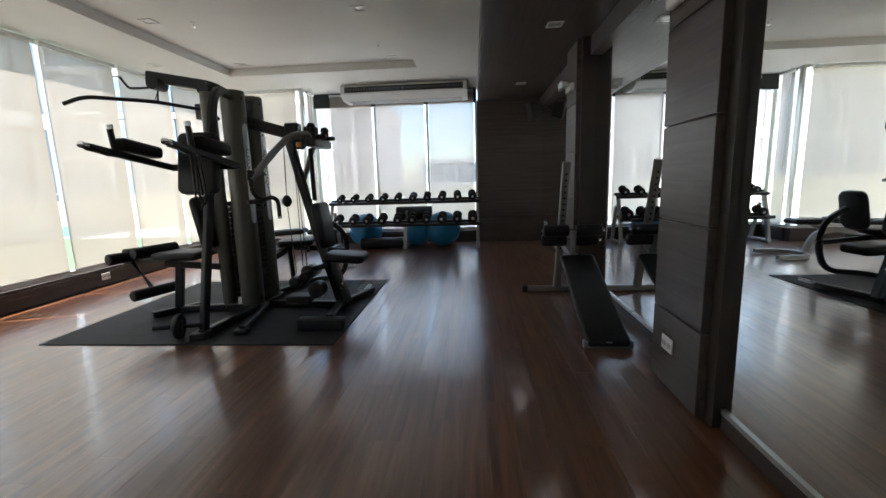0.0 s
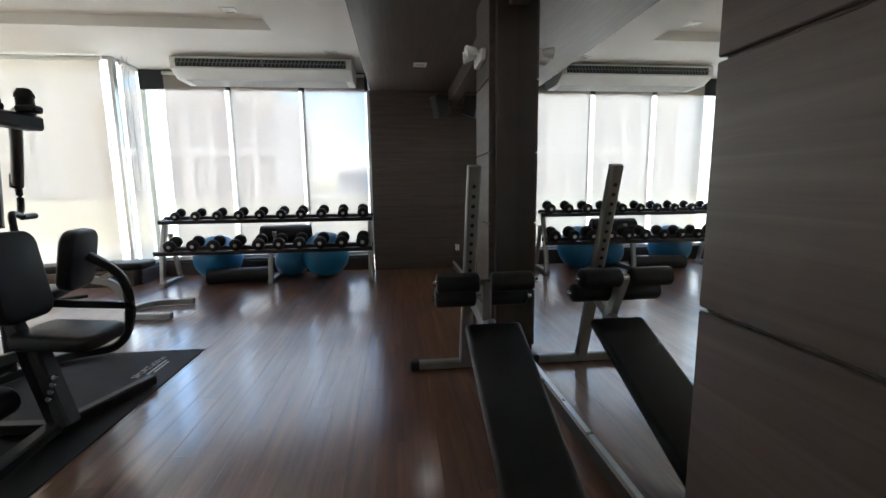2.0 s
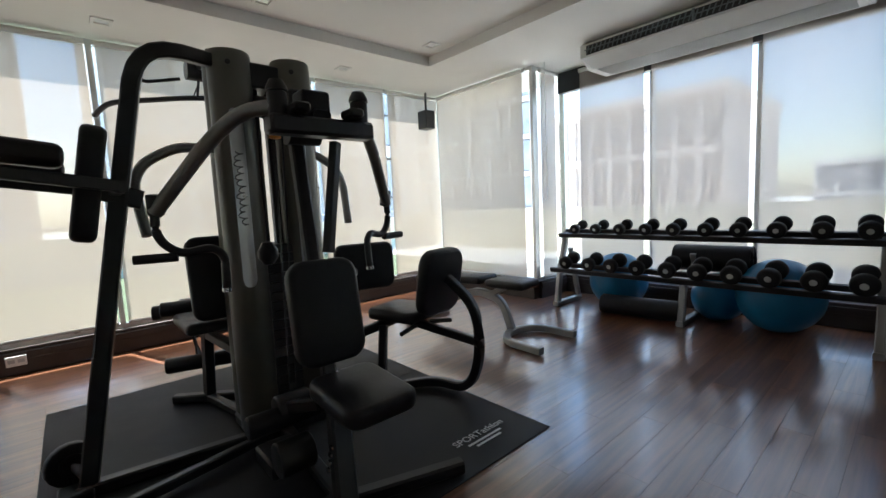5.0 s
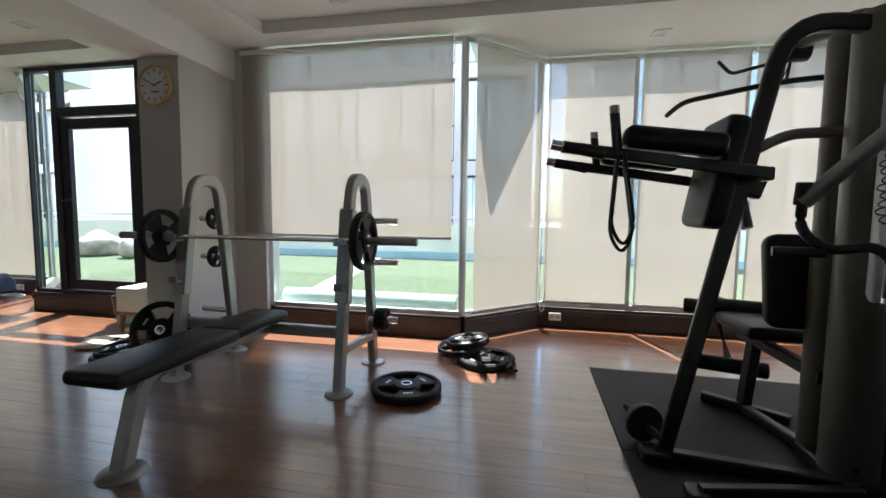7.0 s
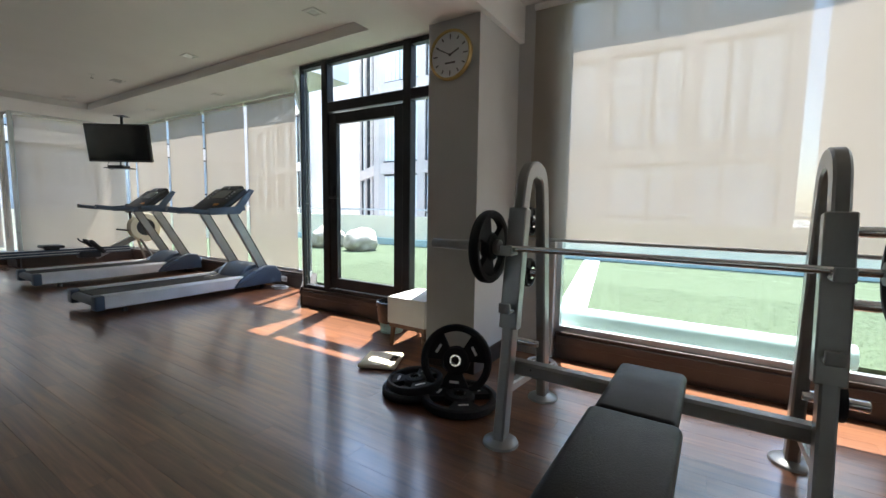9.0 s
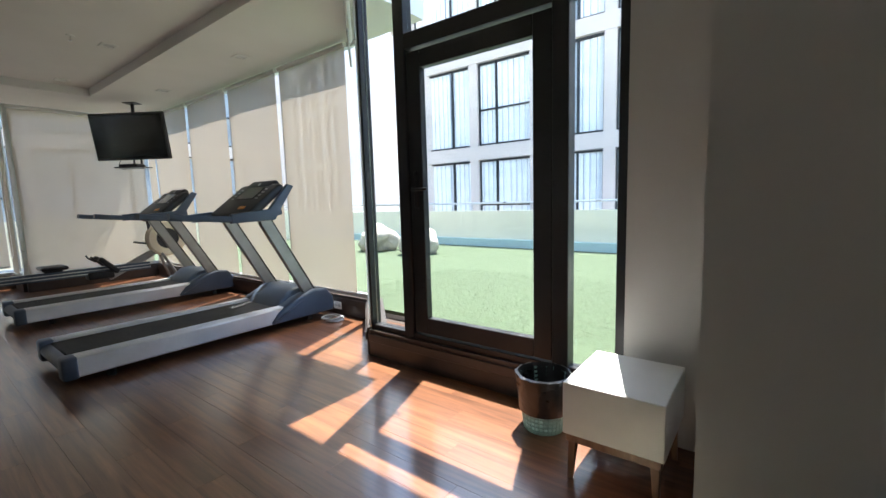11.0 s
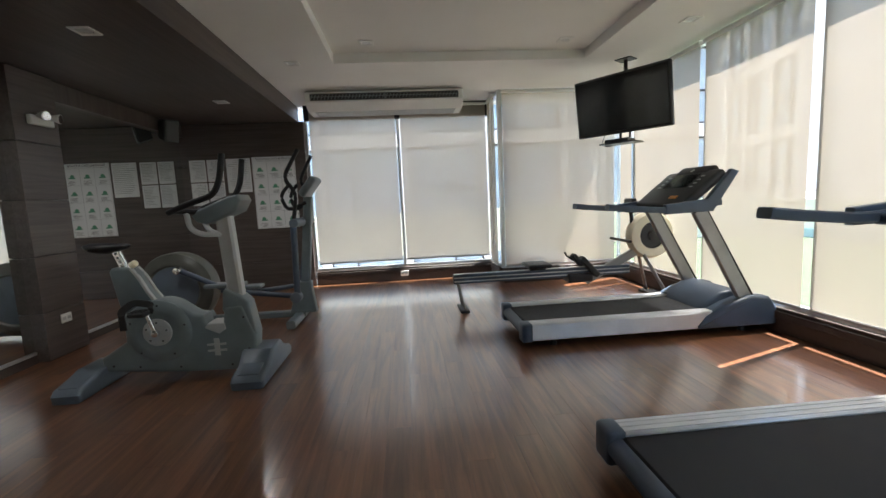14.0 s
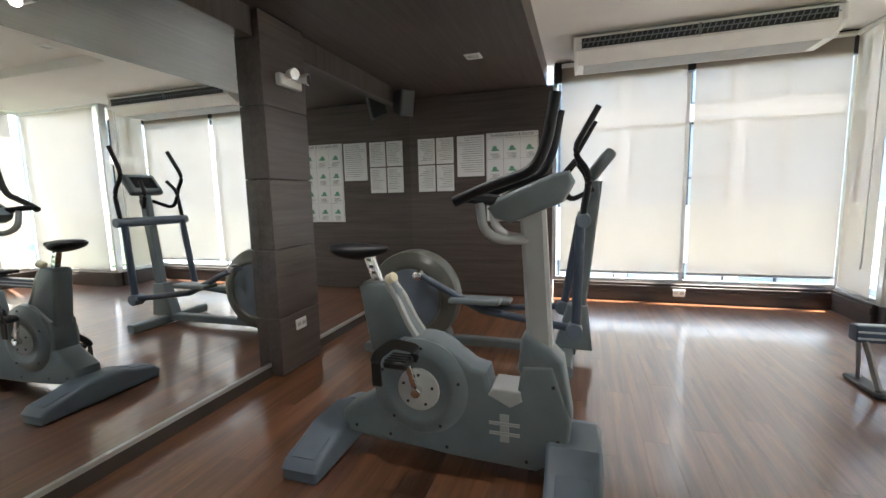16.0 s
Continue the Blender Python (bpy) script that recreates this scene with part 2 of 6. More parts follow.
GRASS = material("artificial_turf", (0.062, 0.088, 0.045), 0.95, var=0.35, scale=45, bump=0.4, fine=120)
CREAM = material("cream_render", (0.85, 0.78, 0.60), 0.85, var=0.06, scale=1.2)
AQUA = material("pale_aqua_paint", (0.45, 0.61, 0.58), 0.6, var=0.05)
FACADE = material("beige_facade", (0.64, 0.555, 0.505), 0.8, var=0.07, scale=0.6)
FACADEW = material("white_facade", (0.68, 0.67, 0.66), 0.8, var=0.06, scale=0.5)
FACADETAN = material("tan_facade_shutter", (0.50, 0.42, 0.36), 0.6, var=0.12, scale=0.8)
WINDARK = material("facade_glass", (0.34, 0.38, 0.42), 0.12, 0.0, var=0.3, scale=0.8, bump=0)
CURTAIN = material("white_curtain", (0.80, 0.82, 0.84), 0.8, var=0.08, scale=3)
TERRACE = material("white_paving", (0.62, 0.62, 0.60), 0.8, var=0.08)
OAK = wood("walnut_table_leg", (0.16, 0.08, 0.045), (0.30, 0.17, 0.095), 0.45, (14, 14, 1.2))
GOLD = material("gold_plastic_rim", (0.55, 0.40, 0.17), 0.35, 0.7, var=0.1)
STONE = material("pale_boulder", (0.50, 0.45, 0.38), 0.9, var=0.3, scale=5, bump=0.6, fine=18)
MINT = material("mint_plastic", (0.35, 0.56, 0.52), 0.5, var=0.1)
BAG = material("black_bin_bag", (0.012, 0.013, 0.015), 0.3, bump=0.4, fine=30)
LAMP = glow("lamp_glass", (1.0, 0.88, 0.7), 3.0)
YELLOW = material("yellow_sticker", (0.75, 0.55, 0.05), 0.5)
ORANGE = material("orange_button", (0.8, 0.3, 0.05), 0.45)


# ---- mesh tools ----
def box(bm, x0, y0, z0, x1, y1, z1, bev=0.0, m=None):
    r = bmesh.ops.create_cube(bm, size=1.0)
    vs = r["verts"]
    for v in vs:
        v.co = Vector(((x0 + x1) / 2 + v.co.x * (x1 - x0), (y0 + y1) / 2 + v.co.y * (y1 - y0), (z0 + z1) / 2 + v.co.z * (z1 - z0)))
    if bev > 0:
        es = list({e for v in vs for e in v.link_edges})
        r2 = bmesh.ops.bevel(bm, geom=es, offset=min(bev, abs(x1 - x0) / 2.05, abs(y1 - y0) / 2.05, abs(z1 - z0) / 2.05), segments=3 if bev > 0.012 else 1, affect="EDGES", profile=0.5)
        vs = list({v for f in r2["faces"] for v in f.verts} | {v for v in vs if v.is_valid})
    if m is not None:
        bmesh.ops.transform(bm, matrix=m, verts=vs)
    return vs


def cyl(bm, p0, p1, r0, r1=None, seg=18, bev=0.0):
    p0, p1 = Vector(p0), Vector(p1)
    d = p1 - p0
    r = bmesh.ops.create_cone(bm, cap_ends=True, segments=seg, radius1=r0, radius2=r0 if r1 is None else r1, depth=d.length)
    vs = r["verts"]
    if bev:
        caps = [e for e in {e for v in vs for e in v.link_edges} if all(len(f.verts) != 4 for f in e.link_faces) or any(len(f.verts) > 4 for f in e.link_faces)]
        r2 = bmesh.ops.bevel(bm, geom=caps, offset=bev, segments=3, affect="EDGES", profile=0.5)
        vs = list({v for f in r2["faces"] for v in f.verts} | {v for v in vs if v.is_valid})
    bmesh.ops.transform(bm, matrix=Matrix.Translation((p0 + p1) / 2) @ d.to_track_quat("Z", "Y").to_matrix().to_4x4(), verts=vs)
    return vs


def rounded(pts, r, n=5):
    """The path with its corners rounded off."""
    pts = [Vector(p) for p in pts]
    out = [pts[0]]
    for a, b, c in zip(pts, pts[1:], pts[2:]):
        u, v = (a - b), (c - b)
        k = min(r, u.length * 0.49, v.length * 0.49)
        s, e = b + u.normalized() * k, b + v.normalized() * k
        for i in range(n + 1):
            t = i / n
            out.append(s * (1 - t) ** 2 + b * 2 * t * (1 - t) + e * t * t)
    return out + [pts[-1]]


def sweep(bm, pts, w, h=None, seg=12, up=(0, 0, 1), round_r=0.0):
    """A tube along a path: round of radius w, or with h a rectangular w x h section."""
    pts = rounded(pts, round_r) if round_r else [Vector(p) for p in pts]
    if h is None:
        prof = [(w * math.cos(2 * math.pi * i / seg), w * math.sin(2 * math.pi * i / seg)) for i in range(seg)]
    else:
        c = min(w, h) * 0.16
        a, b = w / 2, h / 2
        prof = [(-a + c, -b), (a - c, -b), (a, -b + c), (a, b - c), (a - c, b), (-a + c, b), (-a, b - c), (-a, -b + c)]
    rings = []
    up = Vector(up)
    for i, p in enumerate(pts):
        d = (pts[min(i + 1, len(pts) - 1)] - pts[max(i - 1, 0)]).normalized()
        s = d.cross(up)
        if s.length < 1e-3:
            s = d.cross(Vector((1, 0, 0)) if abs(d.x) < 0.9 else Vector((0, 1, 0)))
        s.normalize()
        t = s.cross(d).normalized()
        rings.append([bm.verts.new(p + s * x + t * y) for x, y in prof])
    k = len(prof)
    for r0, r1 in zip(rings, rings[1:]):
        for i in range(k):
            bm.faces.new((r0[i], r0[(i + 1) % k], r1[(i + 1) % k], r1[i]))
    bm.faces.new(rings[0][::-1]), bm.faces.new(rings[-1])
    return [v for r in rings for v in r]


def lathe(bm, prof, m=None, seg=28):
    """A profile of (radius, height) turned about z."""
    rings = [[bm.verts.new((r * math.cos(2 * math.pi * i / seg), r * math.sin(2 * math.pi * i / seg), z)) for i in range(seg)] for r, z in prof]
    for a, b in zip(rings, rings[1:]):
        for i in range(seg):
            bm.faces.new((a[i], a[(i + 1) % seg], b[(i + 1) % seg], b[i]))
    vs = [v for r in rings for v in r]
    bmesh.ops.remove_doubles(bm, verts=vs, dist=1e-5)
    vs = [v for v in vs if v.is_valid]
    if m is not None:
        bmesh.ops.transform(bm, matrix=m, verts=vs)
    return vs


def extrude_poly(bm, pts, thick, m=None, bev=0.0):
    """A flat outline in x, z given thickness along y, centred."""
    f = bm.faces.new([bm.verts.new((x, -thick / 2, z)) for x, z in pts])
    r = bmesh.ops.extrude_face_region(bm, geom=[f])
    vs = [v for v in r["geom"] if isinstance(v, bmesh.types.BMVert)]
    for v in vs:
        v.co.y += thick
    allv = vs + list(f.verts)
    if bev:
        es = [e for e in {e for v in allv for e in v.link_edges} if abs(e.verts[0].co.y - e.verts[1].co.y) < 1e-6]
        r2 = bmesh.ops.bevel(bm, geom=es, offset=bev, segments=3, affect="EDGES", profile=0.5)
        allv = list({v for f2 in r2["faces"] for v in f2.verts} | {v for v in allv if v.is_valid})
    if m is not None:
        bmesh.ops.transform(bm, matrix=m, verts=allv)
    return allv


def finish(name, bm, mat, parent=None, smooth=True, m=None):
    bmesh.ops.recalc_face_normals(bm, faces=bm.faces)
    me = bpy.data.meshes.new(name)
    bm.to_mesh(me)
    bm.free()
    me.materials.append(mat)
    if smooth:
        for f in me.polygons:
            f.use_smooth = True
        me.set_sharp_from_angle(angle=radians(38))
    ob = new(name, me)
    if m is not None:
        ob.matrix_basis = m
    if parent is not None:
        ob.parent = parent
    return ob


LOOSE = {"body_screw", "hub_bolt", "grip_cap", "shroud_bolt", "tower_trim", "pad", "handlebar", "hub_cap", "pedal", "crank", "foot", "base", "leg", "side_rail", "end_cap", "upright", "upright_trim", "handrail", "foam_roll", "peg", "foot_tread", "shroud",
         "head", "grip", "sensor_grip", "slot", "button", "press_arm", "foot_cap", "bar_hook", "sleeve", "crank_cap", "badge", "drive_cover", "axle", "cable", "sheet", "shelf", "lever", "post_mark", "pivot", "print"}


def islands(bm):
    """The separate pieces of a mesh, as lists of faces."""
    seen, out = set(), []
    for f in bm.faces:
        if f in seen:
            continue
        todo, piece = [f], []
        seen.add(f)
        while todo:
            g = todo.pop()
            piece.append(g)
            for e in g.edges:
                for h in e.link_faces:
                    if h not in seen:
                        seen.add(h)
                        todo.append(h)
        out.append(piece)
    return out


def make(name, mat, fn, parent=None, smooth=True, m=None):
    bm = bmesh.new()
    fn(bm)
    if name in LOOSE and parent is not None and m is None:
        pieces = islands(bm)
        if 1 < len(pieces) <= 24:
            made = None
            for piece in pieces:
                nb, vmap = bmesh.new(), {}
                for f in piece:
                    for v in f.verts:
                        if v not in vmap:
                            vmap[v] = nb.verts.new(v.co)
                    nb.faces.new([vmap[v] for v in f.verts])
                made = finish(name, nb, mat, parent, smooth)
            bm.free()
            return made
    return finish(name, bm, mat, parent, smooth, m)


def block(name, mat, x0, y0, z0, x1, y1, z1, bev=0.0, parent=None, m=None):
    return make(name, mat, lambda bm: box(bm, x0, y0, z0, x1, y1, z1, bev), parent, bev > 0, m)


def thing(name, m, label, category, group=""):
    e = new(name)
    e.matrix_basis = m
    e.empty_display_size = 0.1
    return tagged(e, label, category, group)


def structure(ob, label="", category=""):
    return tagged(ob, label, category, kind="structure")

# ---- the room ----
CZ, TZ, SZ = 2.68, 2.78, 2.46       # ceiling, tray ceilings, dark soffit
XW, XD = -4.05, -3.38               # west glazing, bay and door glazing
YN, YS = 8.05, -9.75                # glazing of the end windows
XE, XES = 1.65, 2.22                # mirrors, north and south part
SILL = 0.21

structure(block("floor", SUBFLOOR, -4.25, -9.95, -0.12, 2.5, 8.25, -0.006), "brown laminate plank floor", "floor")


def ceiling_slab(bm):
    xs = [-4.12, -3.44, -3.01, -0.31, 2.5]
    ys = [-9.95, -7.79, -2.88, -1.52, 0.30, 2.05, 6.45, 8.25]
    for i in range(4):
        for j in range(7):
            if i == 0 and 2 <= j <= 4:
                continue
            hole = i == 2 and j in (1, 2, 4, 5)
            z0 = TZ if hole else CZ
            box(bm, xs[i], ys[j], z0, xs[i + 1], ys[j + 1], 3.0)


structure(make("ceiling", CEIL, ceiling_slab, smooth=False), "white ceiling with two recessed trays", "ceiling")
structure(block("beam", CEIL, -3.36, -0.66, 2.41, 0.528, -0.20, CZ - 0.002), "white plastered ceiling beam", "beam")
structure(block("soffit", PANEL, 0.53, -9.72, SZ, 2.40, 8.03, CZ - 0.003), "dark wood lowered ceiling", "ceiling")
structure(block("wall_east", GREYWALL, 2.42, -9.95, 0, 2.6, 8.25, 3.0), "wall behind the mirrors", "wall")
structure(block("wall_jog", PANEL, XE + 0.03, -2.1, 0, 2.42, 8.05, SZ), "dark wood wall", "wall")


def mirror_run(x, y0, y1, z0=0.10, z1=2.28):
    structure(block("mirror", MIRROR, x, y0, z0, x + 0.012, y1, z1), "tall wall mirror in a dark wood wall", "mirror")
    structure(block("trim", ALU, x - 0.012, y0, z0 - 0.025, x + 0.012, y1, z0 - 0.001), "aluminium strip under the mirror", "trim")
    structure(block("baseboard", CURB, x - 0.008, y0, 0, x + 0.02, y1, z0 - 0.026), "dark skirting under the mirror", "skirting")
    structure(block("trim", PANELB, x - 0.06, y0, z1 + 0.001, x + 0.012, y1, SZ - 0.002, 0.004), "dark wood strip over the mirror", "trim")


mirror_run(1.54, -2.1, 2.12)
mirror_run(XE, 2.71, 4.72)
mirror_run(XE, 5.26, 7.94)
mirror_run(XES, -6.88, -2.1)
mirror_run(XES, -9.65, -7.36)


def pillar(x, x2, y0, y1):
    p = structure(block("wall_pillar", CURB, x + 0.012, y0 + 0.012, 0, x2, y1 - 0.012, SZ - 0.001), "dark wood clad pillar between mirrors", "pillar")
    zs = [0.004, 0.42, 0.90, 1.38, 1.86, SZ - 0.004]
    for z0, z1 in zip(zs, zs[1:]):
        block("panel", PANEL, x, y0, z0 + 0.004, x2, y1, z1 - 0.004, 0.003, parent=p)


pillar(1.46, XE + 0.03, 2.20, 2.70)
structure(block("trim", CURB, 1.50, 2.13, 0, XE + 0.03, 2.198, SZ - 0.002), "dark mirror frame", "trim")
pillar(1.48, XE + 0.03, 4.80, 5.25)
structure(block("trim", CURB, 1.52, 4.73, 0, XE + 0.03, 4.798, SZ - 0.002), "dark mirror frame", "trim")
pillar(2.12, XES + 0.03, -7.35, -6.89)


def end_wall(y, out, x0, x1):
    """Dark wood wall beside an end window."""
    a, b = (y, y + 0.12) if out > 0 else (y - 0.12, y)
    w = structure(block("wall_north" if out > 0 else "wall_south", CURB, x0 + 0.002, a + 0.012 * (out > 0), 0, x1, b - 0.012 * (out < 0), SZ), "dark wood clad wall", "wall")
    zs = [0.004, 0.42, 0.90, 1.38, 1.86, SZ - 0.004]
    for z0, z1 in zip(zs, zs[1:]):
        block("panel", PANELX, x0, a, z0 + 0.003, x1, b, z1 - 0.003, 0.002, parent=w)


end_wall(7.95, 1, 0.52, 2.4)
end_wall(-9.66, -1, 0.46, 2.42)


# ---- glazing ----
def pane_between(a, b, z0, z1, name="window_1", mull=(), label="large fixed window with slim frame", sill=True, rails=()):
    """Glazing from a to b in plan, standing on a dark curb."""
    a, b = Vector((*a, 0)), Vector((*b, 0))
    L = (b - a).length
    m = Matrix.Translation(a) @ Matrix.Rotation(math.atan2((b - a).y, (b - a).x), 4, "Z")
    e = new(name)
    e.matrix_basis = m
    structure(e, label, "window")

    def fr(bm):
        for s in (0, *[k * L for k in mull], L):
            box(bm, s - 0.02, -0.03, z0, s + 0.02, 0.03, z1)
        for z in (z0, z1 - 0.04, *rails):
            box(bm, 0.02, -0.028, z, L - 0.02, 0.028, z + 0.04)
    make("frame", ALU, fr, e, False)
    ss = [0, *[k * L for k in mull], L]
    for s0, s1 in zip(ss, ss[1:]):
        g = block("pane", GLASS, s0 + 0.02, -0.004, z0 + 0.04, s1 - 0.02, 0.004, z1 - 0.04, parent=e)
        g.visible_shadow = False
    return e


def curb_between(a, b, inner, z=SILL, thick=0.16):
    """Low dark curb; inner is the side the room is on (+1: left of a to b)."""
    a, b = Vector((*a, 0)), Vector((*b, 0))
    L = (b - a).length
    m = Matrix.Translation(a) @ Matrix.Rotation(math.atan2((b - a).y, (b - a).x), 4, "Z")

    def fn(bm):
        y0, y1 = (-0.10, thick - 0.10) if inner > 0 else (0.10 - thick, 0.10)
        box(bm, 0, y0, 0, L, y1, z, 0.004)
        yy = y1 if inner > 0 else y0
        box(bm, 0, min(yy, yy + 0.012 * inner), 0.12, L, max(yy, yy + 0.012 * inner), z - 0.03, 0.003)
    structure(make("baseboard", CURB, fn, m=m), "dark brown curb under the windows", "curb")


WEST = [(XW, 7.45), (XW, 2.70), (XD, 2.03), (XD, 0.12)]
for k, (a, b) in enumerate(zip(WEST, WEST[1:])):
    pane_between(a, b, SILL, CZ - 0.001, "window_%d" % (k + 1), (0.202, 0.406, 0.613, 0.813) if k == 0 else ())
    curb_between(a, b, 1)
WEST2 = [(XD, -2.86), (XW, -3.60), (XW, -9.0)]
for k, (a, b) in enumerate(zip(WEST2, WEST2[1:])):
    pane_between(a, b, SILL, CZ - 0.001, "window_%d" % (k + 4), (0.233, 0.448, 0.669, 0.909) if k == 1 else ())
    curb_between(a, b, 1)
curb_between((XD, -1.0), (XD, -2.86), 1)
# corners of the end walls
pane_between((-2.36, 7.42), (XW, 7.42), SILL, CZ - 0.001, "window_6")
curb_between((-2.36, 7.42), (XW, 7.42), 1)
pane_between((0.50, YN), (-2.36, YN), SILL, CZ - 0.001, "window_7", (0.30, 0.626))
curb_between((0.50, YN), (-2.36, YN), 1)
pane_between((XW, -9.04), (-2.32, -9.04), SILL, CZ - 0.001, "window_8")
curb_between((XW, -9.04), (-2.32, -9.04), 1)
pane_between((-2.32, YS), (0.44, YS), SILL, CZ - 0.001, "window_9", (0.507,))
curb_between((-2.32, YS), (0.44, YS), 1)
pane_between((-2.38, YN), (-2.38, 7.46), SILL, CZ - 0.001, "window_10")
curb_between((-2.38, YN), (-2.38, 7.46), 1)
pane_between((-2.34, -9.08), (-2.34, YS), SILL, CZ - 0.001, "window_11")
curb_between((-2.34, -9.08), (-2.34, YS), 1)
structure(block("trim", FRAME, -2.36, YN - 0.12, 2.44, 0.50, YN - 0.04, CZ - 0.004), "dark pelmet over the window", "pelmet")
structure(block("trim", FRAME, -2.30, YS + 0.04, 2.46, 0.44, YS + 0.12, CZ - 0.004), "dark pelmet over the window", "pelmet")

# ---- column by the door ----
structure(block("wall_column", GREYWALL, -3.30, -0.64, 0, -2.66, -0.24, 2.41), "grey painted column", "column")
structure(block("wall_west", GREYWALL, -3.52, -1.02, 0, -3.30, 0.10, CZ), "grey painted wall beside the column", "wall")
structure(block("baseboard", CURB, -3.32, -0.655, 0, -2.645, -0.225, 0.13, 0.004), "dark skirting round the column", "skirting")


def door():
    e = new("door_1")
    e.matrix_basis = Matrix.Translation((XD, 0, 0))
    structure(e, "black framed glass door with top light", "door")

    def fr(bm):
        for y in (-2.84, -2.46, -1.36, -1.05):
            w = {-2.84: 0.010, -2.46: 0.045, -1.36: 0.045, -1.05: 0.022}[y]
            box(bm, -0.045, y - w, SILL, 0.045, y + w, CZ - 0.002, 0.004)
        for z, h in ((SILL, 0.04), (2.14, 0.10), (2.63, 0.045)):
            box(bm, -0.04, -2.50 if z == 2.14 else -2.83, z, 0.04, -1.07, z + h, 0.004)
    make("frame", FRAME, fr, e)

    def leaf(bm):
        for y0, y1, z0, z1 in ((-2.41, -2.30, 0.26, 2.12), (-1.52, -1.41, 0.26, 2.12), (-2.30, -1.52, 0.26, 0.37), (-2.30, -1.52, 2.01, 2.12)):
            box(bm, -0.025, y0, z0, 0.03, y1, z1, 0.004)
    make("leaf", FRAME, leaf, e)
    make("handle", FRAME, lambda bm: (box(bm, 0.03, -2.37, 1.12, 0.045, -2.34, 1.36, 0.004), sweep(bm, [(0.04, -2.355, 1.24), (0.09, -2.355, 1.24), (0.09, -2.22, 1.24)], 0.010, round_r=0.02)), e)
    for y0, y1, z0, z1 in ((-2.30, -1.52, 0.37, 2.01), (-2.83, -2.50, 0.25, 2.63), (-1.32, -1.07, 0.25, 2.63), (-2.41, -1.41, 2.24, 2.63)):
        g = block("pane", GLASS, -0.004, y0, z0, 0.004, y1, z1, parent=e)
        g.visible_shadow = False


door()


# ---- roller blinds ----
def blind(a, b, z_bottom, cloth=BLIND, z_top=CZ - 0.01, inset=0.09, side=1):
    a, b = Vector((*a, 0)), Vector((*b, 0))
    L = (b - a).length
    m = Matrix.Translation(a) @ Matrix.Rotation(math.atan2((b - a).y, (b - a).x), 4, "Z")
    e = thing("roller_blind", m, "beige screen roller blind hanging in front of a window", "blind", "roller blinds")
    y = inset * side

    def cloth_fn(bm):
        nx, nz = max(4, int(L / 0.12)), 14
        g = [[bm.verts.new((0.015 + (L - 0.03) * i / nx, y + 0.006 * noise.noise((a.x + i * 0.21, a.y, j * 0.12)), z_bottom + 0.02 + (z_top - 0.06 - z_bottom) * j / nz)) for j in range(nz + 1)] for i in range(nx + 1)]
        for i in range(nx):
            for j in range(nz):
                bm.faces.new((g[i][j], g[i + 1][j], g[i + 1][j + 1], g[i][j + 1]))
    make("cloth", cloth, cloth_fn, e)
    make("tube", WHITEPL, lambda bm: cyl(bm, (0.01, y, z_top - 0.035), (L - 0.01, y, z_top - 0.035), 0.024), e)
    make("bottom_bar", LIGHTPL, lambda bm: box(bm, 0.012, y - 0.010, z_bottom, L - 0.012, y + 0.010, z_bottom + 0.024, 0.006), e)


def blinds_along(a, b, cuts, zb, cloth=BLIND, gap=0.022, **k):
    a, b = Vector(a), Vector(b)
    L = (b - a).length
    for s0, s1 in zip(cuts, cuts[1:]):
        u, v = a.lerp(b, (s0 + gap) / L), a.lerp(b, (s1 - gap) / L)
        blind(tuple(u), tuple(v), zb, cloth, **k)


blinds_along((XW, 7.45), (XW, 2.70), [0.06, 0.96, 1.93, 2.91, 3.86, 4.72], SILL + 0.05)
blinds_along((XW, 2.70), (XD, 2.03), [0.03, 0.92], SILL + 0.03)
blinds_along((XD, 2.03), (XD, -0.16), [0.05, 2.17], 0.91, inset=0.11)
blinds_along((XW, -3.66), (XW, -9.0), [0.02, 1.20, 2.36, 3.55, 4.85, 5.2], SILL + 0.04)
blinds_along((XD, -2.86), (XW, -3.60), [0.05, 0.95], 2.40)
blinds_along((-2.40, 7.42), (XW, 7.42), [0.0, 1.55], SILL + 0.03)
blinds_along((0.50, YN), (-2.10, YN), [0.0, 0.86, 1.79, 2.6], SILL + 0.04, SHEER, inset=0.13)
blinds_along((XW, -9.04), (-2.30, -9.04), [0.08, 1.74], SILL + 0.03)
blinds_along((-2.32, YS), (0.44, YS), [0.04, 1.40, 2.72], SILL + 0.12, inset=0.13)
blinds_along((-2.38, 7.98), (-2.38, 7.46), [0.16, 0.52], SILL + 0.03, SHEER, inset=0.07)
blinds_along((-2.34, -9.08), (-2.34, -9.70), [0.0, 0.56], SILL + 0.03, inset=0.07)


# ---- terrace and the town outside ----
structure(block("ground", TERRACE, -900, -900, -12.2, 900, 900, -12.0), "pale ground far below the terrace", "ground")
structure(make("terrace", TERRACE, lambda bm: (box(bm, -9.9, -16, -0.35, -4.17, 16, 0.038), box(bm, -4.17, -2.80, -0.35, -3.50, 1.95, 0.038)), smooth=False), "paved roof terrace", "terrace")


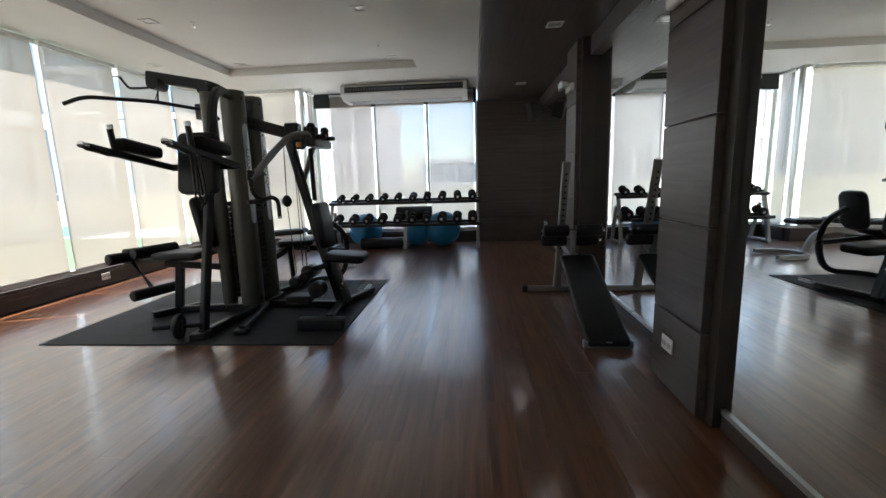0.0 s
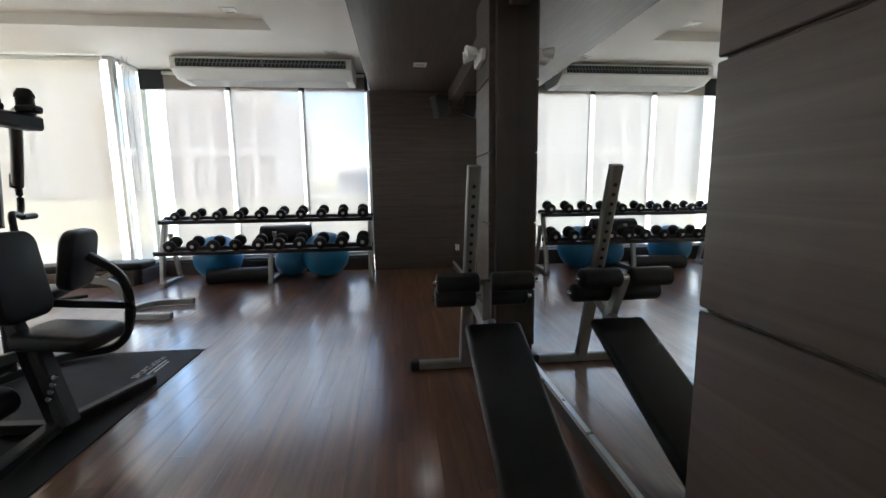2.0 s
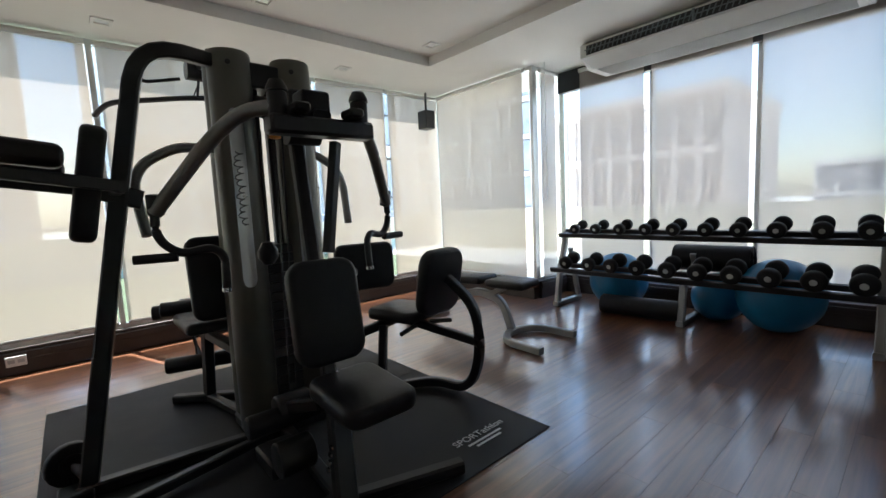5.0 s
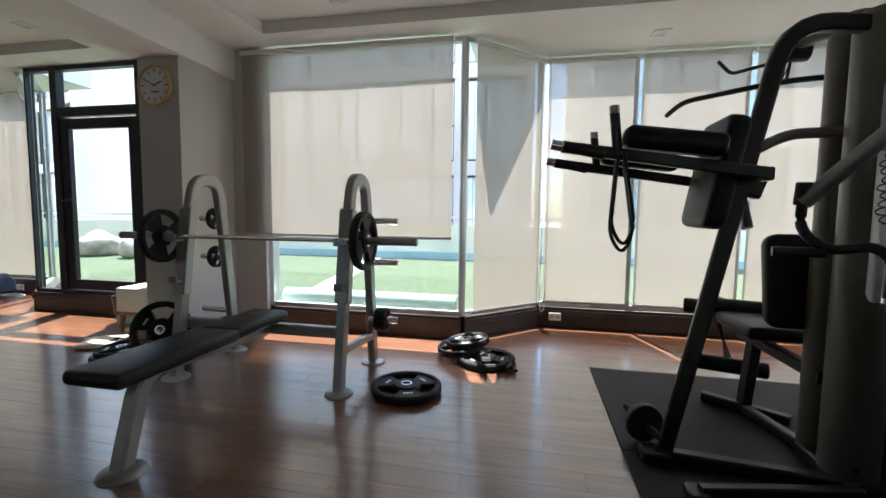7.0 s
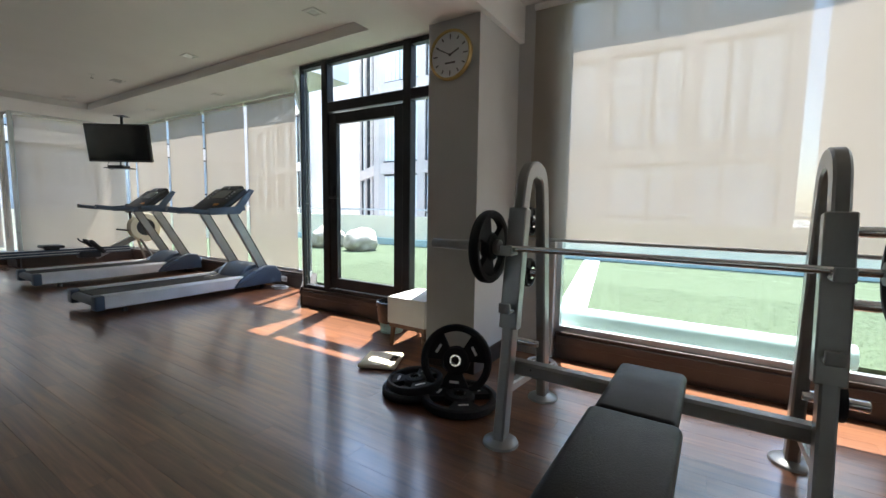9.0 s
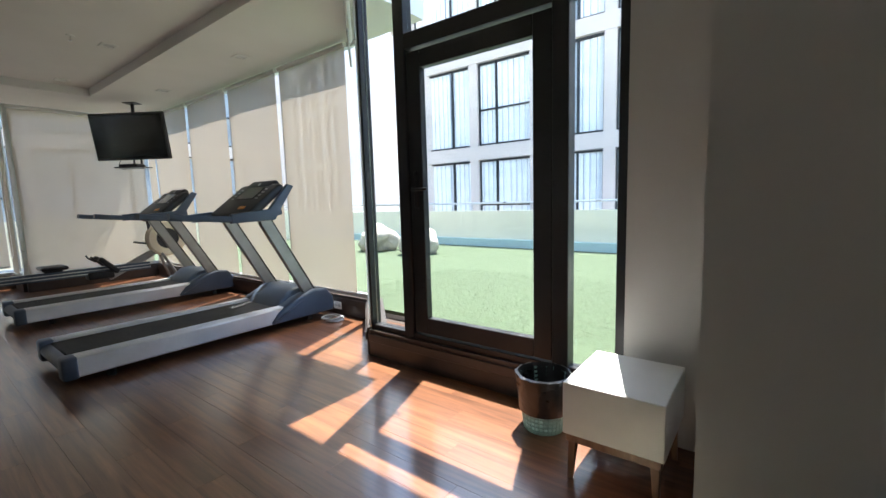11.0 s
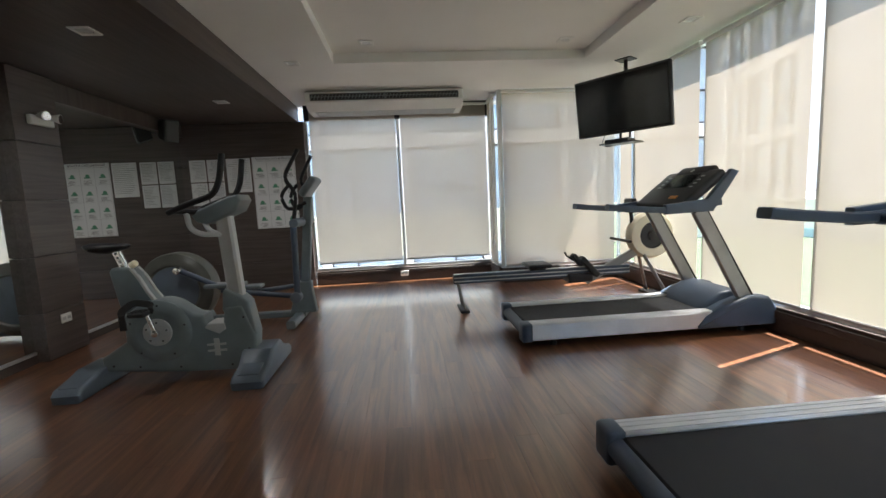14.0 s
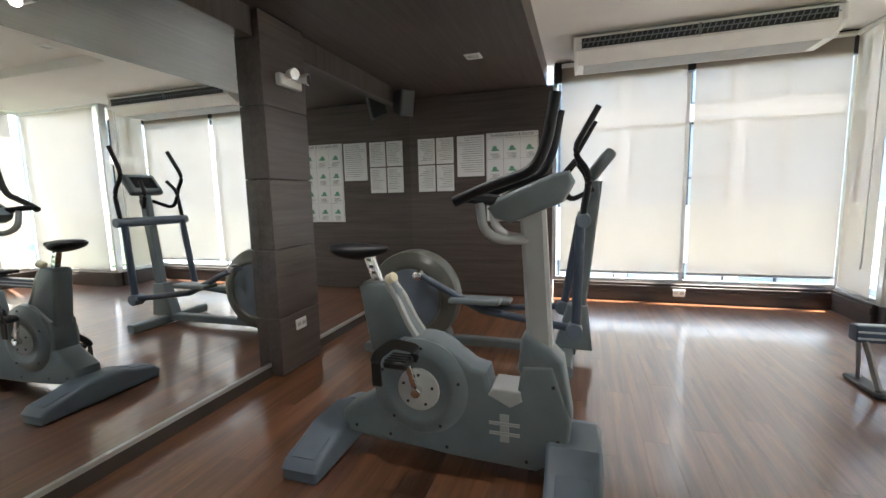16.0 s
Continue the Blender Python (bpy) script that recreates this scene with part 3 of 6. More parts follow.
def turf(bm):
    rnd = random.Random(5)
    box(bm, -9.45, -14, 0.04, -4.17, 9.0, 0.075)
    box(bm, -4.17, -2.80, 0.04, -3.47, -0.3, 0.075)
    box(bm, -4.17, -0.3, 0.04, -4.0, 1.95, 0.075)
    for _ in range(42000):
        near = rnd.random() < 0.7
        x, y = (rnd.uniform(-6.6, -4.2), rnd.uniform(-4.5, 3.2)) if near else (rnd.uniform(-9.4, -4.55), rnd.uniform(-9, 5))
        a, h, s = rnd.uniform(0, 6.28), rnd.uniform(0.002, 0.006), rnd.uniform(0.003, 0.007)
        dx, dy = math.cos(a) * s, math.sin(a) * s
        bm.faces.new([bm.verts.new(c) for c in ((x - dx, y - dy, 0.0755), (x + dx, y + dy, 0.0755), (x + rnd.uniform(-0.03, 0.03), y + rnd.uniform(-0.03, 0.03), 0.0755 + h))])


lawn = make("lawn", GRASS, turf, smooth=False)
tagged(lawn, "green artificial turf lawn on the terrace", "lawn", kind="structure")
structure(block("path", TERRACE, -4.7, -0.15, 0.04, 0, 0.15, 0.085, m=pose(-4.75, -0.15, 0, 0, 0, 11)), "white strip across the lawn", "path")
structure(make("edging", AQUA, lambda bm: (cyl(bm, (-3.76, 0.02, 0.235), (-3.76, 1.92, 0.235), 0.085, seg=24, bev=0.01), [box(bm, -3.82, y - 0.04, 0.038, -3.70, y + 0.04, 0.17, 0.006) for y in (0.25, 1.0, 1.7)])), "pale aqua pipe along the window", "edging")
par = structure(block("wall_parapet", CREAM, -9.95, -16, 0.04, -9.65, 12, 0.88), "cream painted parapet wall", "parapet")
block("base", AQUA, -9.65, -16, 0.04, -9.5, 12, 0.24, parent=par)


def handrail(bm):
    sweep(bm, [(-9.8, -16, 1.06), (-9.8, 12, 1.06)], 0.025)
    for i in range(24):
        cyl(bm, (-9.8, -15.8 + i * 1.2, 0.87), (-9.8, -15.8 + i * 1.2, 1.06), 0.012, seg=8)


tagged(make("handrail", ALU, handrail), "thin metal handrail on the parapet", "handrail", kind="structure")


def boulder(x, y, r, seed):
    def fn(bm):
        bmesh.ops.create_icosphere(bm, subdivisions=4, radius=r)
        for v in bm.verts:
            d = v.co.normalized()
            v.co *= 1 + 0.28 * noise.noise(d * 1.4 + Vector((seed, 0, 0))) + 0.08 * noise.noise(d * 4 + Vector((0, seed, 0)))
            v.co.z *= 0.8
    tagged(make("boulder", STONE, fn, m=Matrix.Translation((x, y, 0.07 + r * 0.55))), "pale rounded stone boulder on the turf", "boulder", "boulders on the lawn")


boulder(-7.9, -7.5, 0.42, 1.0)
boulder(-7.8, -6.2, 0.40, 4.2)


def building(name, o, size, rz, storeys, pitch, bays, wallmat, label, z0=-12.0, frame_mat=FRAME, fill=CURTAIN, balcony=False, pane=WINDARK):
    """A block of flats: o is one corner, its front runs along local x."""
    W, D = size
    e = thing(name, Matrix.Translation((*o, z0)) @ Matrix.Rotation(radians(rz), 4, "Z"), label, "building")
    H = storeys * pitch
    block("wall", wallmat, 0, 0.25, 0, W, D, H, parent=e)
    bw = W / bays

    def bands(bm):
        for s in range(storeys + 1):
            box(bm, -0.1, -0.02, s * pitch - 0.22, W + 0.1, 0.30, s * pitch + 0.22)
            if balcony and s < storeys:
                box(bm, 0, -1.2, s * pitch - 0.1, W * 0.55, 0, s * pitch + 0.1)
        for b in range(bays + 1):
            box(bm, b * bw - 0.16, 0.0, 0, b * bw + 0.16, 0.30, H)
        box(bm, -0.2, -0.3, H, W + 0.2, D + 0.1, H + 0.5)
    make("cornice", wallmat, bands, e, False)

    def panes(bm):
        for s in range(storeys):
            for b in range(bays):
                box(bm, b * bw + 0.2, 0.17, s * pitch + 0.3, (b + 1) * bw - 0.2, 0.20, (s + 1) * pitch - 0.3)
    make("window", pane, panes, e, False)

    def bars(bm):
        for s in range(storeys):
            for b in range(bays):
                x0, x1, za, zb = b * bw + 0.17, (b + 1) * bw - 0.17, s * pitch + 0.26, (s + 1) * pitch - 0.26
                xm = x0 + (x1 - x0) * (0.35 if b % 2 else 0.6)
                for x in (x0, xm, x1):
                    box(bm, x - 0.024, 0.08, za, x + 0.024, 0.16, zb)
                for z in (za, zb) + ((za + 1.1,) if b % 3 == 1 else ()):
                    box(bm, x0, 0.082, z - 0.024, x1, 0.158, z + 0.024)
    make("frame", frame_mat, bars, e, False)
    if fill is not None:
        def folds(bm):
            rnd = random.Random(3)
            for s in range(storeys):
                for b in range(bays):
                    x0, x1, za, zb = b * bw + 0.2, (b + 1) * bw - 0.2, s * pitch + 0.3, (s + 1) * pitch - 0.3
                    a, c = (x0, x0 + (x1 - x0) * rnd.uniform(0.40, 0.58)), (x1 - (x1 - x0) * rnd.uniform(0.36, 0.55), x1)
                    for u, v in (a, c):
                        n = int((v - u) / 0.06)
                        vs = [(bm.verts.new((u + (v - u) * i / n, 0.155 + 0.022 * math.sin(i * 2.1), za)), bm.verts.new((u + (v - u) * i / n, 0.155 + 0.022 * math.sin(i * 2.1), zb))) for i in range(n + 1)]
                        for p, q in zip(vs, vs[1:]):
                            bm.faces.new((p[0], q[0], q[1], p[1]))
        tagged(make("curtain", fill, folds, e, False), kind="stuff")
    if balcony:
        def rails(bm):
            for s in range(storeys):
                box(bm, 0.02, -1.19, s * pitch + 0.1, W * 0.55 - 0.02, -1.16, s * pitch + 1.1)
        make("railing", GLASS, rails, e, False)
    return e


building("apartment_building", (-13.2, -10.5), (13.0, 10), 90, 7, 3.05, 6, FACADE, "beige apartment building with curtained windows and floor bands", z0=-12.6)
building("apartment_building", (-16.3, -14.4), (5.0, 8), 52, 7, 3.05, 3, FACADE, "beige apartment building with curtained windows and floor bands", z0=-12.6)
building("apartment_building", (-19.5, -29), (12.0, 9), 70, 8, 3.05, 5, FACADEW, "pale apartment building with balconies", fill=None, balcony=True)
building("apartment_building", (-12.8, 4.2), (9.0, 9), 90, 7, 3.05, 5, FACADEW, "pale building with balconies beyond the terrace", fill=None, balcony=True)
building("tower_block", (-60, 26), (26, 16), 55, 14, 3.1, 12, FACADEW, "white tower block with banded balconies", fill=None, balcony=True)
building("apartment_building", (-17.0, 30), (10.5, 12), 0, 6, 3.1, 8, FACADE, "tan apartment building beyond the north window", fill=None, frame_mat=FACADE, pane=FACADETAN)
building("tower_block", (-33, 30), (12, 12), 15, 9, 3.1, 6, FACADEW, "white block with glazed balconies", fill=None, balcony=True)
building("apartment_building", (-7.0, 62), (10, 12), 0, 5, 3.1, 6, FACADEW, "low white building with a flat roof", fill=None)
building("apartment_building", (10, -17.5), (22, 10), 180, 8, 3.05, 8, FACADE, "beige building close beyond the south window", fill=None)
structure(block("wall_parapet_south", CREAM, -9.6, -12.6, 0.04, 6, -12.4, 0.98), "cream parapet beyond the south window", "parapet")
structure(block("wall_parapet_north", CREAM, -9.6, 11.2, 0.04, 8, 11.4, 0.98), "cream parapet beyond the north window", "parapet")


# ---- ceiling fittings ----
def downlight():
    e = thing("downlight", Matrix(), "small square recessed ceiling downlight with white trim", "downlight", "ceiling downlights")

    def trim(bm):
        for a, b, c, d in ((-0.07, -0.07, 0.07, -0.045), (-0.07, 0.045, 0.07, 0.07), (-0.07, -0.045, -0.045, 0.045), (0.045, -0.045, 0.07, 0.045)):
            box(bm, a, b, -0.010, c, d, 0.002, 0.003)
    make("trim", WHITEPL, trim, e)
    make("reflector", ALU, lambda bm: lathe(bm, [(0.044, -0.004), (0.036, 0.0), (0.020, -0.0025), (0.001, -0.003)], seg=16), e)
    return e


dl = downlight()
spots = [(-2.75, 1.1, TZ), (-2.75, 2.8, TZ), (-2.75, 4.6, TZ), (-2.72, 6.25, TZ), (-0.6, 1.1, TZ), (-0.6, 2.8, TZ), (-0.62, 4.6, TZ), (-0.62, 6.25, TZ),
         (-3.56, 3.66, CZ), (-3.56, 5.7, CZ), (0.16, 7.1, CZ), (1.18, 4.35, SZ), (1.14, 6.7, SZ), (1.3, 1.5, SZ),
         (-2.69, -1.85, TZ), (-2.7, -3.9, TZ), (-2.7, -5.75, TZ), (-2.68, -7.5, TZ), (-0.68, -1.85, TZ), (-0.68, -3.9, TZ), (-0.68, -5.75, TZ), (-0.68, -7.5, TZ),
         (-3.56, -4.85, CZ), (-3.54, -6.8, CZ), (0.10, -7.75, CZ), (0.10, -5.7, CZ), (1.07, -8.35, SZ), (1.1, -6.3, SZ)]
dl.matrix_basis = Matrix.Translation(spots[0])
for s in spots[1:]:
    copy_thing(dl, Matrix.Translation(s))


def sprinkler():
    e = thing("sprinkler", Matrix(), "small chrome ceiling sprinkler head", "sprinkler", "ceiling sprinklers")
    make("plate", WHITEPL, lambda bm: lathe(bm, [(0.001, -0.008), (0.03, -0.006), (0.035, 0.001)], seg=16), e)
    make("head", CHROME, lambda bm: (cyl(bm, (0, 0, -0.008), (0, 0, -0.045), 0.006, seg=8), cyl(bm, (0, 0, -0.045), (0, 0, -0.049), 0.016, seg=12)), e)
    return e


spk = sprinkler()
spk.matrix_basis = Matrix.Translation((-0.66, 5.6, TZ))
for p in ((-2.35, 4.7, TZ), (-2.4, -5.7, TZ), (-0.9, -3.0, TZ)):
    copy_thing(spk, Matrix.Translation(p))


def air_conditioner(x0, x1, y, face, label):
    """Under-ceiling unit; face is the way its front looks along y."""
    W = x1 - x0
    e = thing("air_conditioner", pose((x0 + x1) / 2, y, 2.44, 0, 0, 0 if face < 0 else 180), label, "air conditioner", "air conditioners")
    prof = [(0.0, 0.085), (0.0, 0.205), (0.04, 0.228), (0.62, 0.235), (0.62, 0.06), (0.50, 0.0), (0.16, 0.0)]

    def body(bm):
        n = len(prof)
        ends = [[bm.verts.new((x, p[0], p[1])) for p in prof] for x in (-W / 2 + 0.03, W / 2 - 0.03)]
        for i in range(n):
            bm.faces.new((ends[0][i], ends[0][(i + 1) % n], ends[1][(i + 1) % n], ends[1][i]))
        bm.faces.new(ends[0]), bm.faces.new(ends[1][::-1])
    make("body", WHITEPL, body, e, False)

    def side(bm):
        for s in (-1, 1):
            extrude_poly(bm, [(p[0], p[1]) for p in prof], 0.035, Matrix.Translation((s * (W / 2 - 0.012), 0, 0)) @ Matrix.Rotation(math.pi / 2, 4, "Z"), 0.006)
    make("end_cap", WHITEPL, side, e)
    make("outlet", PLASTIC, lambda bm: box(bm, -W / 2 + 0.06, -0.004, 0.105, W / 2 - 0.06, 0.06, 0.192, 0.002), e)

    def vanes(bm):
        n = int(W / 0.045)
        for i in range(n):
            x = -W / 2 + 0.08 + (W - 0.16) * i / (n - 1)
            box(bm, x - 0.004, -0.012, 0.112, x + 0.004, -0.004, 0.186, 0, Matrix.Translation((x, 0, 0.149)) @ Matrix.Rotation(radians(20), 4, "Y") @ Matrix.Translation((-x, 0, -0.149)))
        box(bm, -W / 2 + 0.05, -0.016, 0.146, W / 2 - 0.05, -0.008, 0.153)
        box(bm, -0.008, -0.018, 0.10, 0.008, 0.0, 0.196)
    tagged(make("vane", GREYPL, vanes, e, False), kind="stuff")

    def grille(bm):
        for i in range(12):
            y0 = 0.17 + i * 0.026
            box(bm, -W / 2 + 0.08, y0, -0.006, W / 2 - 0.08, y0 + 0.012, 0.001)
    make("grille", LIGHTPL, grille, e, False)
    make("hanger", ALU, lambda bm: [cyl(bm, (sx * W * 0.42, yy, 0.2), (sx * W * 0.42, yy, CZ - 2.44 + 0.001), 0.006, seg=8) for sx in (-1, 1) for yy in (0.15, 0.5)], e)


air_conditioner(-1.65, 0.36, 7.25, -1, "white ceiling-hung air conditioner before the north window")
air_conditioner(-1.80, 0.22, -8.80, 1, "white ceiling-hung air conditioner before the south window")


def speaker(m, label):
    e = thing("wall_speaker", m, label, "speaker", "wall speakers")
    make("body", PLASTIC, lambda bm: extrude_poly(bm, [(-0.10, -0.14), (0.06, -0.11), (0.06, 0.11), (-0.10, 0.14)], 0.18, None, 0.008), e)
    make("grille", BLACKM, lambda bm: box(bm, -0.112, -0.08, -0.125, -0.10, 0.08, 0.125, 0.004), e)
    make("bracket", BLACKM, lambda bm: sweep(bm, [(0.05, 0, 0), (0.13, 0, 0), (0.13, 0, 0.06)], 0.012), e)


speaker(pose(1.47, 7.62, 2.20, 0, -12, 20), "small black speaker bracketed high on the wall")
speaker(pose(2.07, -9.10, 2.29, 0, -12, -35), "small black speaker bracketed high on the wall")


def hanging_speaker():
    e = thing("hanging_speaker", pose(-3.88, 7.10, 2.2), "small black box speaker hung on a ceiling pole", "speaker")
    make("body", PLASTIC, lambda bm: box(bm, -0.09, -0.08, 0, 0.09, 0.08, 0.24, 0.01), e)
    make("pole", BLACKM, lambda bm: cyl(bm, (0, 0, 0.23), (0, 0, CZ - 2.2), 0.015), e)


hanging_speaker()


def emergency_light(m):
    e = thing("emergency_light", m, "white twin-head emergency light fixed to the pillar", "emergency light", "emergency lights")
    make("body", WHITEPL, lambda bm: box(bm, -0.045, -0.12, -0.04, 0, 0.12, 0.04, 0.008), e)
    for s in (-1, 1):
        make("head", WHITEPL, lambda bm: (cyl(bm, (-0.06, s * 0.06, 0.035), (-0.13, s * 0.075, 0.025), 0.022, 0.042, 18, 0.004), cyl(bm, (-0.02, s * 0.06, 0.02), (-0.065, s * 0.06, 0.035), 0.012)), e)
        make("lens", CHROME, lambda bm: cyl(bm, (-0.128, s * 0.0745, 0.025), (-0.133, s * 0.076, 0.0245), 0.036), e)


emergency_light(pose(1.458, 2.53, 1.98))
emergency_light(pose(1.478, 4.98, 2.03))
emergency_light(pose(2.118, -7.13, 2.05))


def wall_plate(m, label, kindname, group):
    e = thing(kindname, m, label, "socket", group)
    make("plate", WHITEPL, lambda bm: box(bm, 0, -0.06, -0.04, 0.010, 0.06, 0.04, 0.004), e)
    make("slot", LIGHTPL, lambda bm: [box(bm, 0.0085, y - 0.02, -0.014, 0.012, y + 0.02, 0.014, 0.002) for y in (-0.028, 0.028)], e)


for m in (pose(1.458, 2.50, 0.25, 0, 0, 180), pose(2.118, -7.11, 0.33, 0, 0, 180)):
    wall_plate(m, "white wall switch plate on the dark pillar", "wall_switch", "wall switches")
for m in (pose(-3.975, 2.90, 0.115, 0, 0, 0), pose(-3.975, 4.95, 0.115, 0, 0, 0), pose(-3.975, -4.05, 0.10, 0, 0, 0), pose(-0.90, -9.672, 0.115, 0, 0, 90), pose(1.64, 7.55, 0.35, 0, 0, 180)):
    wall_plate(m, "white double socket outlet on the dark curb", "socket_outlet", "socket outlets")


# ---- things on the walls ----
def clock():
    e = thing("wall_clock", pose(-2.658, -0.45, 2.17, 0, 90, 0), "round white wall clock with a gold rim", "clock")
    make("rim", GOLD, lambda bm: lathe(bm, [(0.001, 0.0), (0.155, 0.0), (0.165, 0.012), (0.165, 0.03), (0.158, 0.04), (0.148, 0.036), (0.146, 0.022)], seg=40), e)
    make("face", PAPER, lambda bm: cyl(bm, (0, 0, 0.015), (0, 0, 0.023), 0.147, seg=40), e)

    def marks(bm):
        for i in range(12):
            a = math.tau * i / 12
            box(bm, -0.012 if i % 3 else -0.017, -0.004, 0.0235, 0.012 if i % 3 else 0.017, 0.004, 0.0255, 0, Matrix.Rotation(a, 4, "Z") @ Matrix.Translation((0.118, 0, 0)))
        box(bm, 0.045, -0.04, 0.0235, 0.056, 0.04, 0.0255)
    make("numerals", INK, marks, e, False)

    def needles(bm):
        box(bm, -0.01, -0.005, 0.026, 0.075, 0.005, 0.028, 0, Matrix.Rotation(radians(115), 4, "Z"))
        box(bm, -0.01, -0.0035, 0.0285, 0.115, 0.0035, 0.0305, 0, Matrix.Rotation(radians(-118), 4, "Z"))
        cyl(bm, (0, 0, 0.024), (0, 0, 0.033), 0.008)
    make("pointer", INK, needles, e, False)


clock()


def sheet(x0, x1, z0, z1, rows, seed, title=False):
    e = thing("wall_poster" if title else "notice_sheet", pose((x0 + x1) / 2, -9.655, (z0 + z1) / 2),
              "exercise poster with rows of small figures" if title else "white printed notice sheet pinned to the dark wall", "poster" if title else "notice", "" if title else "notices on the wall")
    w, h = x1 - x0, z1 - z0
    make("paper", PAPER, lambda bm: box(bm, -w / 2, -0.0, -h / 2, w / 2, 0.004, h / 2, 0.001), e)
    rnd = random.Random(seed)
    if title:
        def ink(bm):
            for i in range(3):
                for j in range(4):
                    x, z = -w / 2 + w * (i + 0.5) / 3, -h / 2 + h * 0.92 * (j + 0.5) / 4
                    for k in range(5):
                        box(bm, x - 0.07 + rnd.uniform(0, 0.03), 0.0042, z - 0.09 + k * 0.012, x + rnd.uniform(0.0, 0.07), 0.0052, z - 0.086 + k * 0.012)
            for i in range(4):
                box(bm, -w / 2 + 0.01 + (w - 0.02) * i / 3 - 0.001, 0.0042, -h / 2 + 0.01, -w / 2 + 0.01 + (w - 0.02) * i / 3 + 0.001, 0.005, h * 0.44)
            for j in range(5):
                z = -h / 2 + 0.01 + (h * 0.93) * j / 4
                box(bm, -w / 2 + 0.01, 0.0042, z - 0.001, w / 2 - 0.01, 0.005, z + 0.001)
        make("lines", INK, ink, e, False)

        def figures(bm):
            for i in range(3):
                for j in range(4):
                    x, z = -w / 2 + w * (i + 0.5) / 3, -h / 2 + h * 0.92 * (j + 0.6) / 4
                    cyl(bm, (x, 0.0042, z), (x, 0.0052, z), 0.028, seg=14)
                    box(bm, x - 0.05, 0.0042, z - 0.03, x + 0.04, 0.0051, z - 0.012)
        make("print", GREENINK, figures, e, False)
        cu = bpy.data.curves.new("heading", "FONT")
        cu.body, cu.size, cu.align_x, cu.extrude = "Stretching Do's & Don'ts", 0.05, "CENTER", 0.0008
        t = new("heading", cu)
        t.parent = e
        t.matrix_basis = pose(0, 0.005, h / 2 - 0.045, 90, 0, 180)
        cu.materials.append(INK)
    else:
        def ink(bm):
            for k in range(rows):
                z = h / 2 - 0.03 - k * (h - 0.06) / rows
                box(bm, -w / 2 + 0.02, 0.0042, z - 0.002, w / 2 - 0.02 - rnd.uniform(0, 0.08), 0.0052, z + 0.002)
        make("lines", INK, ink, e, False)


sheet(0.62, 1.235, 0.92, 1.97, 0, 1, True)
sheet(1.26, 1.60, 1.47, 1.96, 16, 2)
sheet(1.645, 1.87, 1.64, 1.955, 12, 3)
sheet(1.89, 2.115, 1.64, 1.955, 12, 4)
sheet(1.645, 1.87, 1.30, 1.625, 12, 5)
sheet(1.89, 2.115, 1.30, 1.625, 12, 6)


def television():
    d = Vector((-3.724 + 3.10, -7.317 + 8.215, 0)).normalized()
    e = thing("television", pose(-3.42, -7.78, 2.19, 0, 0, math.degrees(math.atan2(d.y, d.x))), "black flat television on a ceiling pole", "television")
    tilt = Matrix.Rotation(radians(8), 4, "X")
    make("body", PLASTIC, lambda bm: (box(bm, -0.545, -0.03, -0.32, 0.545, 0.03, 0.33, 0.012, tilt), box(bm, -0.3, 0.02, -0.22, 0.3, 0.07, 0.2, 0.02, tilt)), e)
    make("screen", SCREEN, lambda bm: box(bm, -0.52, -0.034, -0.285, 0.52, -0.029, 0.305, 0.001, tilt), e)
    make("pole", BLACKM, lambda bm: (cyl(bm, (0, 0.10, -0.3), (0, 0.10, CZ - 2.19), 0.022), box(bm, -0.05, 0.05, -0.1, 0.05, 0.12, 0.1, 0.005), box(bm, -0.09, 0.02, CZ - 2.19 - 0.012, 0.09, 0.18, CZ - 2.19, 0.003)), e)
    make("shelf", BLACKM, lambda bm: (box(bm, -0.2, -0.12, -0.44, 0.2, 0.12, -0.425, 0.004), box(bm, -0.15, -0.09, -0.424, 0.12, 0.08, -0.385, 0.006), sweep(bm, [(-0.05, 0.08, -0.42), (-0.05, 0.09, -0.28)], 0.014), sweep(bm, [(0.06, 0.08, -0.42), (0.06, 0.09, -0.28)], 0.014)), e)
    make("cable", PLASTIC, lambda bm: sweep(bm, rounded([(-0.2, 0.03, -0.3), (-0.26, 0.03, -0.42), (-0.14, 0.0, -0.46), (-0.1, 0.05, -0.41)], 0.06), 0.004, seg=6), e)


television()


# ---- multi-gym on its mat ----
def rubber_mat():
    e = thing("rubber_mat", pose(-1.69, 4.06, 0), "thin black rubber floor mat with white lettering", "mat")
    make("sheet", RUBBER, lambda bm: (box(bm, -1.15, -0.97, 0, 0.0, 1.00, 0.007, 0.003), box(bm, 0.003, -0.97, 0, 1.12, 1.00, 0.007, 0.003)), e)

    make("lettering", WHITEINK, lambda bm: [box(bm, 0.915 + 0.028 * k, 0.55 + 0.03 * k, 0.0068, 0.928 + 0.028 * k, 0.84 - 0.03 * k, 0.0080) for k in (1, 2)], e, False)
    cu = bpy.data.curves.new("heading", "FONT")
    cu.body, cu.size, cu.extrude = "SPORTathlon", 0.062, 0.0006
    t = new("heading", cu)
    t.parent = e
    t.matrix_basis = pose(0.92, 0.53, 0.0076, 0, 0, 90)
    cu.materials.append(WHITEINK)


rubber_mat()


def pad(bm, w, d, t, m, r=0.03):
    box(bm, -w / 2, -d / 2, 0, w / 2, d / 2, t, min(r, t * 0.48), m)


